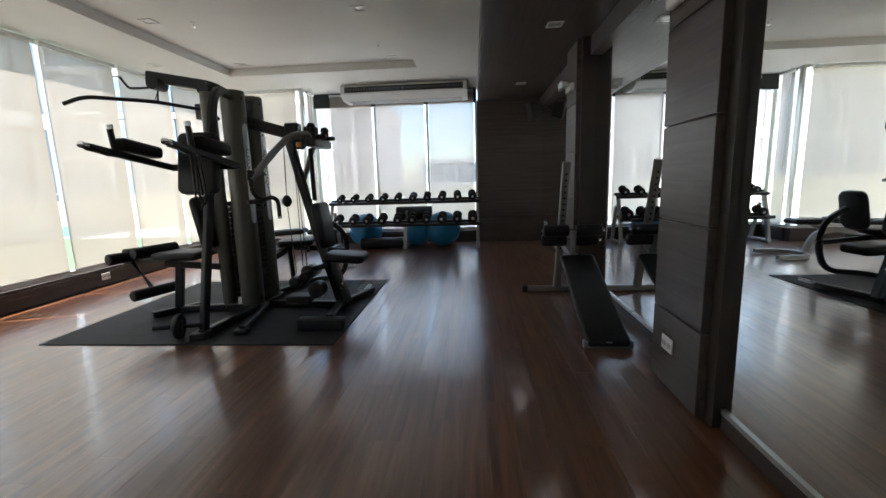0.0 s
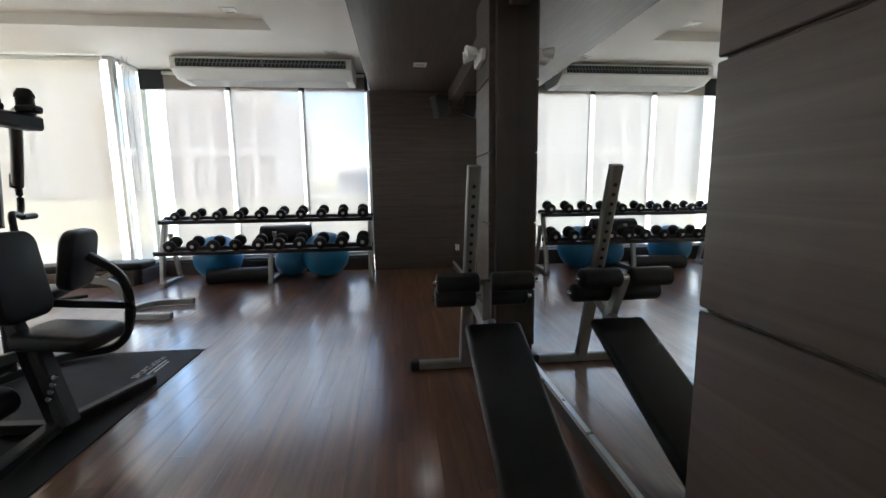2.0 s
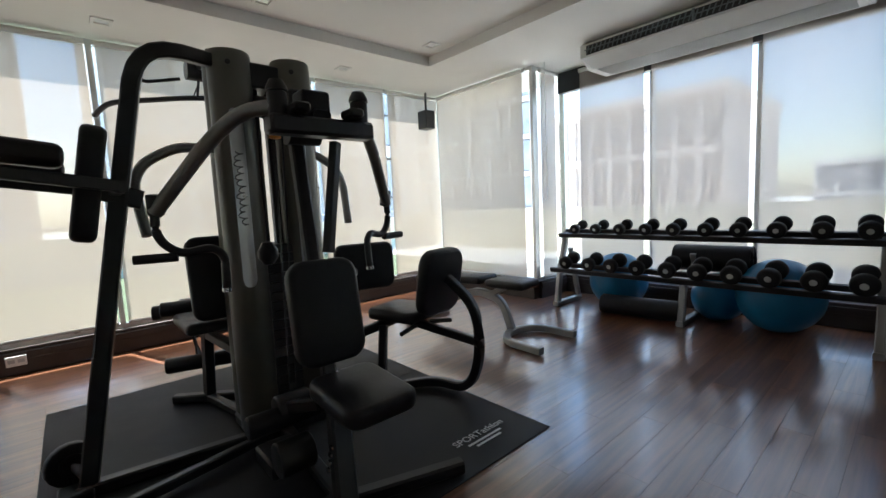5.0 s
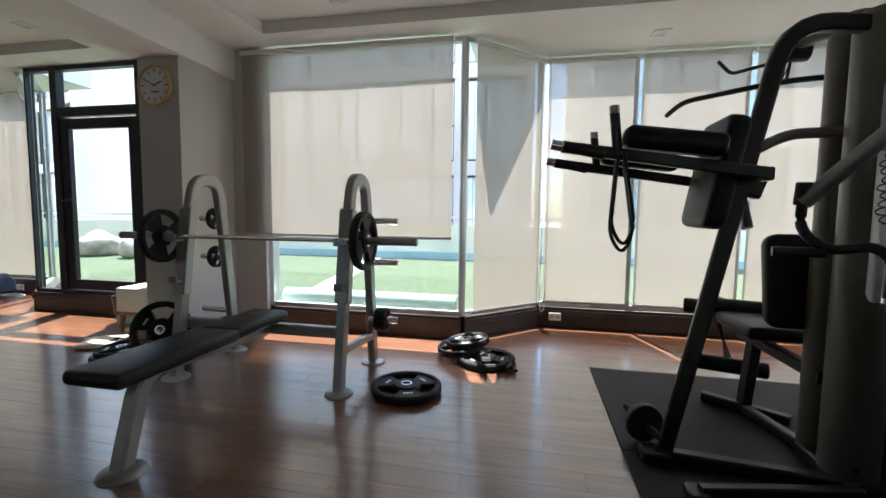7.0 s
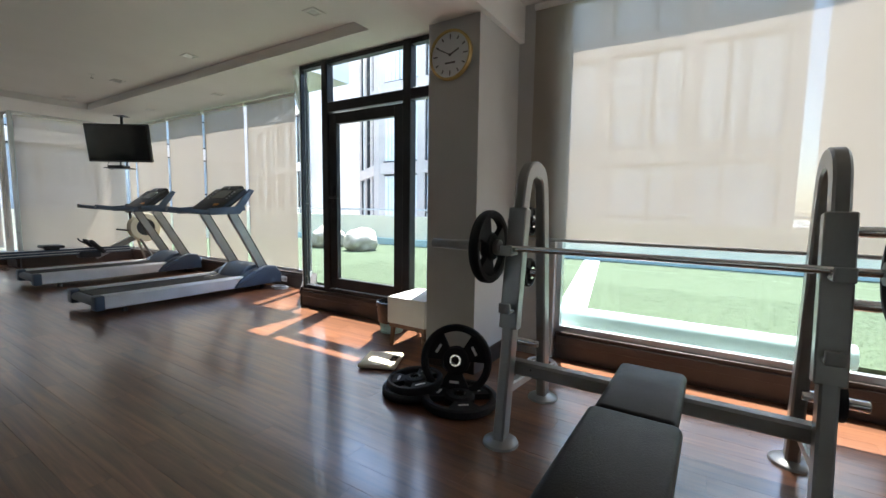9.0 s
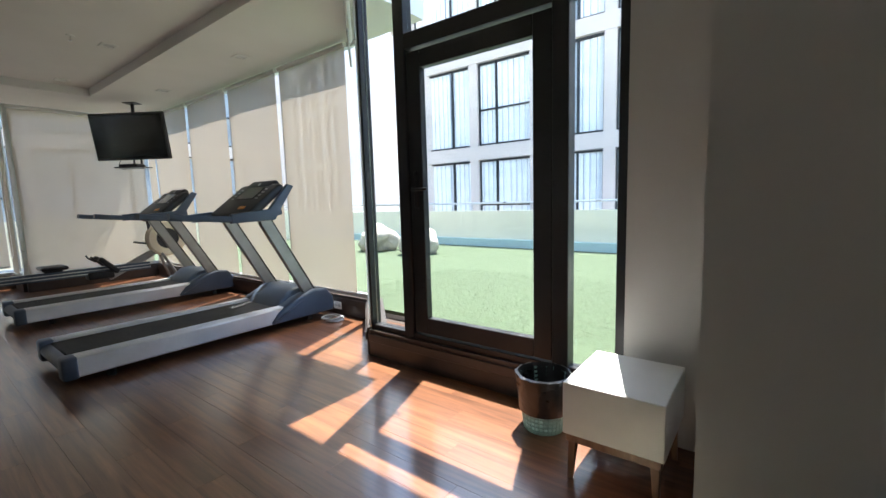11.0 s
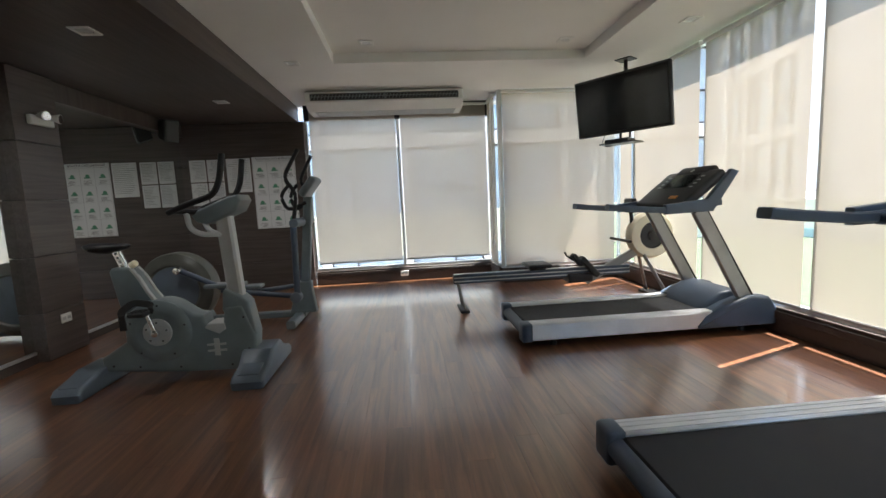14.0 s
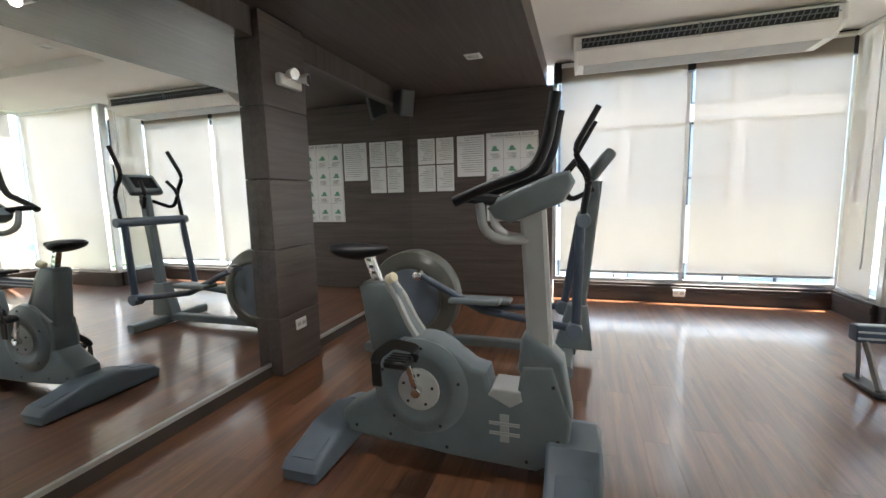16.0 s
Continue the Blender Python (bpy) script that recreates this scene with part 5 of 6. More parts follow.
def slant_bench():
    """Decline sit-up bench beside the mirror: high end to the north."""
    e = thing("decline_bench", pose(1.24, 0, 0), "black decline sit-up bench on a silver frame", "bench")
    m = Matrix.Translation((0.08, 3.50, 0.245)) @ Matrix.Rotation(radians(24), 4, "X")
    make("pad", VINYL, lambda bm: box(bm, -0.145, -0.53, -0.03, 0.145, 0.51, 0.03, 0.028, m), e)

    def fr(bm):
        sweep(bm, [(0.08, 3.02, 0.03), (0.08, 4.02, 0.45)], 0.05, 0.05)
        sweep(bm, [(-0.08, 3.05, 0.03), (0.24, 3.05, 0.03)], 0.05, 0.05)
        sweep(bm, [(0.02, 4.50, 0.03), (0.02, 4.14, 1.26)], 0.07, 0.05, up=(0, 1, 0))
        sweep(bm, [(-0.30, 4.50, 0.03), (0.34, 4.50, 0.03)], 0.055, 0.055)
        sweep(bm, [(0.07, 3.95, 0.42), (0.03, 4.36, 0.52)], 0.05, 0.055)
        sweep(bm, [(0.07, 4.06, 0.42), (0.05, 3.96, 0.68)], 0.05, 0.06)
    make("frame", SILVER, fr, e)
    make("foot_cap", PLASTIC, lambda bm: [box(bm, x, 4.465, 0, x + 0.06, 4.535, 0.065, 0.01) for x in (-0.33, 0.31)], e)

    def rolls(bm):
        for (y, z) in ((3.96, 0.68), (4.06, 0.58)):
            for s in (-1, 1):
                cyl(bm, (0.04 + s * 0.03, y, z), (0.04 + s * 0.245, y, z), 0.05, seg=22, bev=0.015)
    make("foam_roll", VINYL, rolls, e)
    make("axle", CHROME, lambda bm: (cyl(bm, (-0.22, 3.96, 0.68), (0.31, 3.96, 0.68), 0.014), cyl(bm, (-0.22, 4.06, 0.58), (0.31, 4.06, 0.58), 0.014)), e)

    def holes(bm):
        for i in range(14):
            t = 0.36 + 0.043 * i
            p = Vector((0.02, 4.50, 0.03)).lerp(Vector((0.02, 4.14, 1.26)), t)
            cyl(bm, p + Vector((0, -0.028, -0.008)), p + Vector((0, -0.0245, -0.007)), 0.011, seg=10)
    make("hole", PLASTIC, holes, e)
    make("knob", YELLOW, lambda bm: box(bm, -0.02, 4.315, 0.50, 0.06, 4.33, 0.52, 0.004), e)


slant_bench()


# ---- bench press ----
def grip_plate(r, label, group="weight plates"):
    e = thing("weight_plate", Matrix(), label, "weight plate", group)

    def disc(bm):
        t = 0.016 + r * 0.05
        lathe(bm, [(0.028, -t), (r * 0.34, -t), (r * 0.38, -t * 0.6), (r * 0.40, -t * 0.5), (r * 0.40, t * 0.5), (r * 0.38, t * 0.6), (r * 0.34, t), (0.028, t), (0.028, -t)], seg=40)
        lathe(bm, [(r * 0.80, -t * 0.6), (r * 0.86, -t), (r * 0.96, -t), (r, -t * 0.6), (r, t * 0.6), (r * 0.96, t), (r * 0.86, t), (r * 0.80, t * 0.6), (r * 0.80, -t * 0.6)], seg=40)
        for k in range(3):
            a0 = math.tau * k / 3
            n = 8
            lo, hi = [], []
            for i in range(n + 1):
                a = a0 + radians(-30 + 60 * i / n)
                lo.append([bm.verts.new((q * math.cos(a), q * math.sin(a), s * t * 0.6)) for q in (r * 0.385, r * 0.82) for s in (-1, 1)])
            for p, q in zip(lo, lo[1:]):
                bm.faces.new((p[0], q[0], q[2], p[2])), bm.faces.new((p[1], p[3], q[3], q[1]))
            for p in (lo[0], lo[-1]):
                bm.faces.new((p[0], p[2], p[3], p[1]))
    make("disc", RUBBER, disc, e)
    make("ring", CHROME, lambda bm: lathe(bm, [(0.026, -0.03), (0.036, -0.03), (0.036, 0.03), (0.026, 0.03), (0.026, -0.03)], seg=24), e)
    make("mark", WHITEINK, lambda bm: [box(bm, -0.03, -0.008, 0.0, 0.03, 0.008, 0.001, 0, Matrix.Rotation(math.tau * k / 3, 4, "Z") @ Matrix.Translation((r * 0.58, 0, (0.016 + r * 0.05) * 0.6 + 0.001)) @ Matrix.Rotation(math.pi / 2, 4, "Z")) for k in range(3)], e, False)
    return e


def bench_press():
    e = thing("bench_press", Matrix(), "silver flat bench press rack with a black pad", "bench press")

    def fr(bm):
        for y in (1.48, 0.29):
            sweep(bm, [(-1.98, y, 0.02), (-2.14, y, 1.10), (-2.20, y, 1.36), (-2.42, y, 1.36), (-2.46, y, 1.10), (-2.58, y, 0.02)], 0.085, 0.055, up=(0, 1, 0), round_r=0.12)
            sweep(bm, [(-2.05, y, 0.26), (-2.52, y, 0.22)], 0.05, 0.05)
        sweep(bm, [(-2.10, 0.29, 0.36), (-2.10, 1.48, 0.36)], 0.07, 0.07)
        sweep(bm, [(-2.12, 0.93, 0.36), (-1.15, 0.93, 0.40)], 0.06, 0.06)
        sweep(bm, [(-1.22, 0.93, 0.42), (-1.12, 0.93, 0.36), (-1.06, 0.93, 0.16), (-1.02, 0.93, 0.02)], 0.075, 0.075, up=(0, 1, 0), round_r=0.1)
        for x, y in ((-1.98, 1.48), (-2.58, 1.48), (-1.98, 0.29), (-2.58, 0.29)):
            lathe(bm, [(0.001, 0.03), (0.06, 0.028), (0.085, 0.012), (0.088, 0.0), (0.001, 0.0)], Matrix.Translation((x, y, 0)), 24)
        lathe(bm, [(0.001, 0.03), (0.065, 0.028), (0.09, 0.012), (0.095, 0.0), (0.001, 0.0)], Matrix.Translation((-1.02, 0.93, 0)), 24)
    make("frame", SILVER, fr, e)

    def sleeve(bm):
        for y in (1.48, 0.29):
            box(bm, -0.034, -0.046, -0.30, 0.034, 0.046, 0.30, 0.006, Matrix.Translation((-2.095, y, 0.86)) @ Matrix.Rotation(radians(-8.4), 4, "Y"))
            for z in (1.0, 0.72):
                box(bm, -2.06, y - 0.03, z - 0.07, -1.985, y + 0.03, z - 0.055, 0.004)
                box(bm, -1.99, y - 0.03, z - 0.07, -1.975, y + 0.03, z - 0.02, 0.004)
    make("bar_hook", SILVER, sleeve, e)
    make("peg", CHROME, lambda bm: [cyl(bm, (-2.50, y, z), (-2.50, y + s * 0.22, z), 0.024, bev=0.004) for y, s in ((1.48, 1), (0.29, -1)) for z in (1.08, 0.78, 0.36)], e)

    def padfn(bm):
        box(bm, -1.62, 0.785, 0.42, -0.90, 1.075, 0.485, 0.025)
        box(bm, -2.12, 0.80, 0.42, -1.615, 1.06, 0.485, 0.025)
    make("pad", VINYL, padfn, e)


bench_press()


def barbell():
    e = thing("barbell", pose(-2.02, 0.91, 0.965), "long steel barbell racked on the bench press", "barbell")
    make("bar", CHROME, lambda bm: cyl(bm, (0, -0.70, 0), (0, 0.70, 0), 0.0145), e)
    make("sleeve", SILVER, lambda bm: [(cyl(bm, (0, s * 0.68, 0), (0, s * 1.06, 0), 0.025, bev=0.004), cyl(bm, (0, s * 0.67, 0), (0, s * 0.69, 0), 0.038)) for s in (-1, 1)], e)


barbell()
big = grip_plate(0.18, "black rubber grip plate on the barbell", "plates on the barbell")
big.matrix_basis = pose(-2.02, 0.91 + 0.725, 0.965, 90, 25, 0)
copy_thing(big, pose(-2.02, 0.91 - 0.725, 0.965, 90, 70, 0))
small = grip_plate(0.085, "small black weight plate on a storage peg", "plates on the pegs")
small.matrix_basis = pose(-2.50, 1.56, 0.36, 90, 0, 0)
for y, z in ((0.20, 1.08), (0.20, 0.78), (1.60, 0.36)):
    copy_thing(small, pose(-2.50, y, z, 90, 40, 0))
flat = grip_plate(0.225, "black rubber grip plate lying on the floor", "plates on the floor")
flat.matrix_basis = pose(-2.12, 1.88, 0.028, 0, 0, 20)
for m in (pose(-2.78, 2.32, 0.028, 0, 0, 80), pose(-2.24, 0.02 - 0.12, 0.028, 0, 0, 40), pose(-2.36, -0.20, 0.20, 0, 74, 20)):
    copy_thing(flat, m)
mid = grip_plate(0.175, "black grip plate stacked on other plates", "plates on the floor")
mid.matrix_basis = pose(-2.86, 2.10, 0.078, 6, 3, 10)
for m in (pose(-2.18, -0.42, 0.028, 0, 0, 10), pose(-2.20, -0.40, 0.078, 4, 0, 55), pose(-2.90, 2.16, 0.122, 8, 0, 0)):
    copy_thing(mid, m)


def collar():
    e = thing("spring_collar", pose(-2.68, 2.52, 0.02), "black spring collar lying by the plates", "collar")
    make("coil", BLACKM, lambda bm: sweep(bm, [(0.03 * math.cos(i * 0.5), 0.03 * math.sin(i * 0.5), 0.001 * i) for i in range(38)], 0.006, seg=6), e)
    make("grip", PLASTIC, lambda bm: (cyl(bm, (0.03, 0, 0.01), (0.11, 0.04, 0.01), 0.012), cyl(bm, (0.03, 0, 0.03), (0.10, -0.03, 0.02), 0.012)), e)


collar()


def scales():
    e = thing("bathroom_scale", pose(-2.46, -0.90, 0, 0, 0, 25), "cream bathroom scale on the floor", "scale")
    make("body", CREAM, lambda bm: box(bm, -0.15, -0.14, 0.008, 0.15, 0.14, 0.038, 0.012), e)
    make("dial", SCREEN, lambda bm: box(bm, -0.05, 0.07, 0.037, 0.05, 0.12, 0.041, 0.002), e)
    make("foot", PLASTIC, lambda bm: [cyl(bm, (x, y, 0), (x, y, 0.012), 0.018, seg=10) for x in (-0.11, 0.11) for y in (-0.1, 0.1)], e)


scales()


def side_table():
    e = thing("side_table", pose(-3.005, -0.935, 0), "white lacquered box side table on walnut legs", "table")
    make("body", WHITEPL, lambda bm: box(bm, -0.215, -0.19, 0.20, 0.215, 0.19, 0.42, 0.004), e)
    make("rail", OAK, lambda bm: box(bm, -0.205, -0.18, 0.165, 0.205, 0.18, 0.199, 0.003), e)

    def legs(bm):
        for sx in (-1, 1):
            for sy in (-1, 1):
                cyl(bm, (sx * 0.19, sy * 0.165, 0.0), (sx * 0.18, sy * 0.155, 0.166), 0.014, 0.022, 4)
    make("leg", OAK, legs, e, False)


side_table()


def waste_bin():
    e = thing("waste_bin", pose(-3.13, -1.36, 0), "mint mesh waste bin lined with a black bag", "bin")

    def basket(bm):
        for k in range(12):
            z = 0.01 + 0.245 * k / 11
            r = 0.098 + 0.03 * k / 11
            lathe(bm, [(r - 0.003, z), (r + 0.003, z + 0.002), (r + 0.003, z + 0.010), (r - 0.003, z + 0.012), (r - 0.003, z)], seg=30)
        for i in range(30):
            a = math.tau * i / 30
            sweep(bm, [(0.099 * math.cos(a), 0.099 * math.sin(a), 0.0), (0.128 * math.cos(a), 0.128 * math.sin(a), 0.27)], 0.0035, seg=5)
        cyl(bm, (0, 0, 0), (0, 0, 0.01), 0.10, seg=30)
    make("basket", MINT, basket, e)

    def bagfn(bm):
        seg, rows = 40, []
        for r, z, j in ((0.125, 0.10, 0.0), (0.133, 0.19, 0.004), (0.140, 0.25, 0.008), (0.142, 0.285, 0.010), (0.128, 0.29, 0.006), (0.115, 0.20, 0.01), (0.09, 0.08, 0.02)):
            rows.append([bm.verts.new(((r + j * noise.noise((i * 0.9, z * 30, 1))) * math.cos(math.tau * i / seg), (r + j * noise.noise((i * 0.9, z * 30, 1))) * math.sin(math.tau * i / seg), z + 0.6 * j * noise.noise((i * 0.7, 5, 2)))) for i in range(seg)])
        for a, b in zip(rows, rows[1:]):
            for i in range(seg):
                bm.faces.new((a[i], a[(i + 1) % seg], b[(i + 1) % seg], b[i]))
    make("bag", BAG, bagfn, e)


waste_bin()


# ---- treadmills ----
def treadmill():
    """Rear end at x = 0, the console towards -x; the belt's middle on y = 0."""
    e = thing("treadmill", Matrix(), "silver and slate treadmill with a black running belt", "treadmill", "treadmills by the window")
    make("belt", RUBBER, lambda bm: box(bm, -1.75, -0.27, 0.12, -0.03, 0.27, 0.185, 0.012), e)

    def rails(bm):
        for s in (-1, 1):
            y0, y1 = sorted((s * 0.265, s * 0.385))
            box(bm, -1.62, y0, 0.06, -0.03, y1, 0.20, 0.012)
            for k in range(3):
                yy = s * (0.285 + 0.035 * k)
                box(bm, -1.60, yy - 0.010, 0.199, -0.04, yy + 0.010, 0.2035, 0.002)
    make("side_rail", RAILALU, rails, e)

    def caps(bm):
        for s in (-1, 1):
            y0, y1 = sorted((s * 0.262, s * 0.392))
            box(bm, -0.06, y0, 0.05, 0.03, y1, 0.207, 0.02)
        cyl(bm, (-0.02, -0.27, 0.13), (-0.02, 0.27, 0.13), 0.048)
    make("end_cap", NAVY, caps, e)
    make("foot", PLASTIC, lambda bm: [cyl(bm, (x, y, 0), (x, y, 0.07), 0.03, 0.02) for x in (-0.25, -1.9) for y in (-0.3, 0.3)], e)

    def hood(bm):
        prof = [(-1.55, 0.16), (-1.62, 0.26), (-1.72, 0.33), (-1.86, 0.35), (-2.02, 0.30), (-2.12, 0.20), (-2.12, 0.06), (-1.55, 0.06)]
        extrude_poly(bm, prof, 0.56, None, 0.03)
        for s in (-1, 1):
            extrude_poly(bm, [(-1.44, 0.08), (-1.52, 0.17), (-1.70, 0.26), (-1.90, 0.32), (-2.06, 0.30), (-2.14, 0.20), (-2.14, 0.06), (-1.46, 0.06)], 0.14, Matrix.Translation((0, s * 0.335, 0)), 0.025)
    make("motor_hood", NAVY, hood, e)

    def posts(bm):
        for s in (-1, 1):
            sweep(bm, [(-1.92, s * 0.34, 0.22), (-1.46, s * 0.34, 1.04)], 0.11, 0.05, up=(0, 1, 0))
    make("upright", SILVER, posts, e)

    def trim(bm):
        for s in (-1, 1):
            sweep(bm, [(-1.985, s * 0.34, 0.24), (-1.525, s * 0.34, 1.04)], 0.016, 0.04, up=(0, 1, 0))
    make("upright_trim", BLACKM, trim, e)

    def arms(bm):
        for s in (-1, 1):
            sweep(bm, [(-0.70, s * 0.33, 1.10), (-0.86, s * 0.34, 1.08), (-1.20, s * 0.36, 1.05), (-1.62, s * 0.36, 1.10)], 0.075, 0.05, round_r=0.1)
            extrude_poly(bm, [(-1.15, 1.02), (-1.55, 1.03), (-1.76, 1.34), (-1.70, 1.36), (-1.50, 1.13), (-1.15, 1.10)], 0.05, Matrix.Translation((0, s * 0.375, 0)), 0.01)
        box(bm, -1.30, -0.36, 1.02, -1.24, 0.36, 1.07, 0.015)
    make("handrail", NAVY, arms, e)

    def console(bm):
        m = Matrix.Translation((-1.47, 0, 1.20)) @ Matrix.Rotation(radians(38), 4, "Y")
        box(bm, -0.26, -0.35, -0.06, 0.20, 0.35, 0.02, 0.03, m)
        box(bm, -0.32, -0.22, -0.05, -0.20, 0.22, 0.025, 0.03, m)
    make("console", PLASTIC, console, e)

    def display(bm):
        m = Matrix.Translation((-1.47, 0, 1.20)) @ Matrix.Rotation(radians(38), 4, "Y")
        box(bm, -0.20, -0.16, 0.0195, -0.02, 0.16, 0.024, 0.002, m)
    make("display", SCREEN, display, e)

    def buttons(bm):
        m = Matrix.Translation((-1.47, 0, 1.20)) @ Matrix.Rotation(radians(38), 4, "Y")
        for s in (-1, 1):
            for k in range(4):
                box(bm, -0.17 + 0.045 * k, s * 0.22 - 0.02, 0.0195, -0.155 + 0.045 * k, s * 0.22 + 0.02, 0.025, 0.002, m)
        cyl(bm, m @ Vector((-0.245, 0, 0.02)), m @ Vector((-0.245, 0, 0.028)), 0.02, seg=14)
    make("button", LIGHTPL, buttons, e)
    make("stop_button", ORANGE, lambda bm: box(bm, 0.09, 0.10, 0.0195, 0.13, 0.20, 0.028, 0.004, Matrix.Translation((-1.47, 0, 1.20)) @ Matrix.Rotation(radians(38), 4, "Y")), e)
    return e


tm = treadmill()
tm.matrix_basis = pose(-1.80, -4.475, 0, 0, 0, 0)
copy_thing(tm, pose(-1.87, -6.705, 0, 0, 0, 0))


def cable_coil(x, y, mat, label, r=0.09):
    tagged(make("cable_coil", mat, lambda bm: sweep(bm, [((r + 0.02 * math.sin(i * 0.37)) * math.cos(i * 0.45), (r + 0.02 * math.sin(i * 0.37)) * math.sin(i * 0.45), 0.008 + 0.0005 * i) for i in range(70)], 0.006, seg=6), m=Matrix.Translation((x, y, 0))), label, "cable")


cable_coil(-3.80, -3.92, LIGHTPL, "grey power cable coiled on the floor")
cable_coil(-3.10, 0.10, WHITEPL, "white cable coiled on the floor by the column")


# ---- rowing machine ----
def rower():
    e = thing("rowing_machine", pose(-1.50, -7.68, 0), "rowing machine with dark blue rail and round flywheel", "rowing machine")

    def rail(bm):
        box(bm, -1.95, -0.045, 0.30, 0.05, 0.045, 0.40, 0.006)
    make("rail", NAVY, rail, e)
    make("rail_trim", ALU, lambda bm: [box(bm, -1.95, s * 0.047 - 0.003, z, 0.045, s * 0.047 + 0.003, z + 0.012, 0.001) for s in (-1, 1) for z in (0.32, 0.36)] and box(bm, -1.9, -0.02, 0.399, 0.04, 0.02, 0.404, 0.001), e)

    def legs(bm):
        for s in (-1, 1):
            sweep(bm, [(0.0, s * 0.03, 0.31), (-0.05, s * 0.10, 0.03)], 0.02, 0.03)

    def neck(bm):
        sweep(bm, [(-1.45, 0, 0.24), (-2.15, 0, 0.60)], 0.06, 0.09)
        for s in (-1, 1):
            sweep(bm, [(-2.10, s * 0.05, 0.52), (-2.30, s * 0.22, 0.04)], 0.03, 0.035)
    make("leg", SILVER, legs, e)
    make("frame", SILVER, neck, e)
    make("foot", PLASTIC, lambda bm: (box(bm, -0.10, -0.17, 0, 0.0, 0.17, 0.03, 0.01), box(bm, -2.36, -0.30, 0, -2.24, 0.30, 0.04, 0.01)), e)
    make("seat", VINYL, lambda bm: (box(bm, -1.02, -0.16, 0.43, -0.76, 0.16, 0.475, 0.02), box(bm, -0.98, -0.05, 0.40, -0.80, 0.05, 0.435, 0.005)), e)

    def rest(bm):
        for s in (-1, 1):
            box(bm, -0.06, -0.05, -0.14, 0.0, 0.05, 0.14, 0.012, Matrix.Translation((-1.42, s * 0.12, 0.40)) @ Matrix.Rotation(radians(42), 4, "Y"))
            sweep(bm, [(-1.36, s * 0.12, 0.46), (-1.28, s * 0.12, 0.52), (-1.26, s * 0.12, 0.56)], 0.012)
        box(bm, -1.50, -0.10, 0.24, -1.22, 0.10, 0.34, 0.02)
    make("footrest", PLASTIC, rest, e)
    rot = Matrix.Translation((-2.20, 0, 0.72)) @ Matrix.Rotation(math.pi / 2, 4, "X")
    make("flywheel_cage", CREAM, lambda bm: lathe(bm, [(0.15, -0.08), (0.24, -0.07), (0.265, -0.03), (0.265, 0.03), (0.24, 0.07), (0.15, 0.08), (0.15, -0.08)], rot, 40), e)
    make("flywheel", PLASTIC, lambda bm: (lathe(bm, [(0.001, -0.065), (0.15, -0.06), (0.15, 0.06), (0.001, 0.065)], rot, 32), lathe(bm, [(0.001, 0.085), (0.05, 0.08), (0.05, -0.08), (0.001, -0.085)], rot, 20)), e)
    make("monitor_arm", PLASTIC, lambda bm: (sweep(bm, [(-2.02, 0, 0.62), (-1.98, 0, 1.02)], 0.022), box(bm, -2.0, -0.10, 0.98, -1.95, 0.10, 1.14, 0.012), cyl(bm, (-1.86, -0.22, 0.68), (-1.86, 0.22, 0.68), 0.016)), e)


rower()


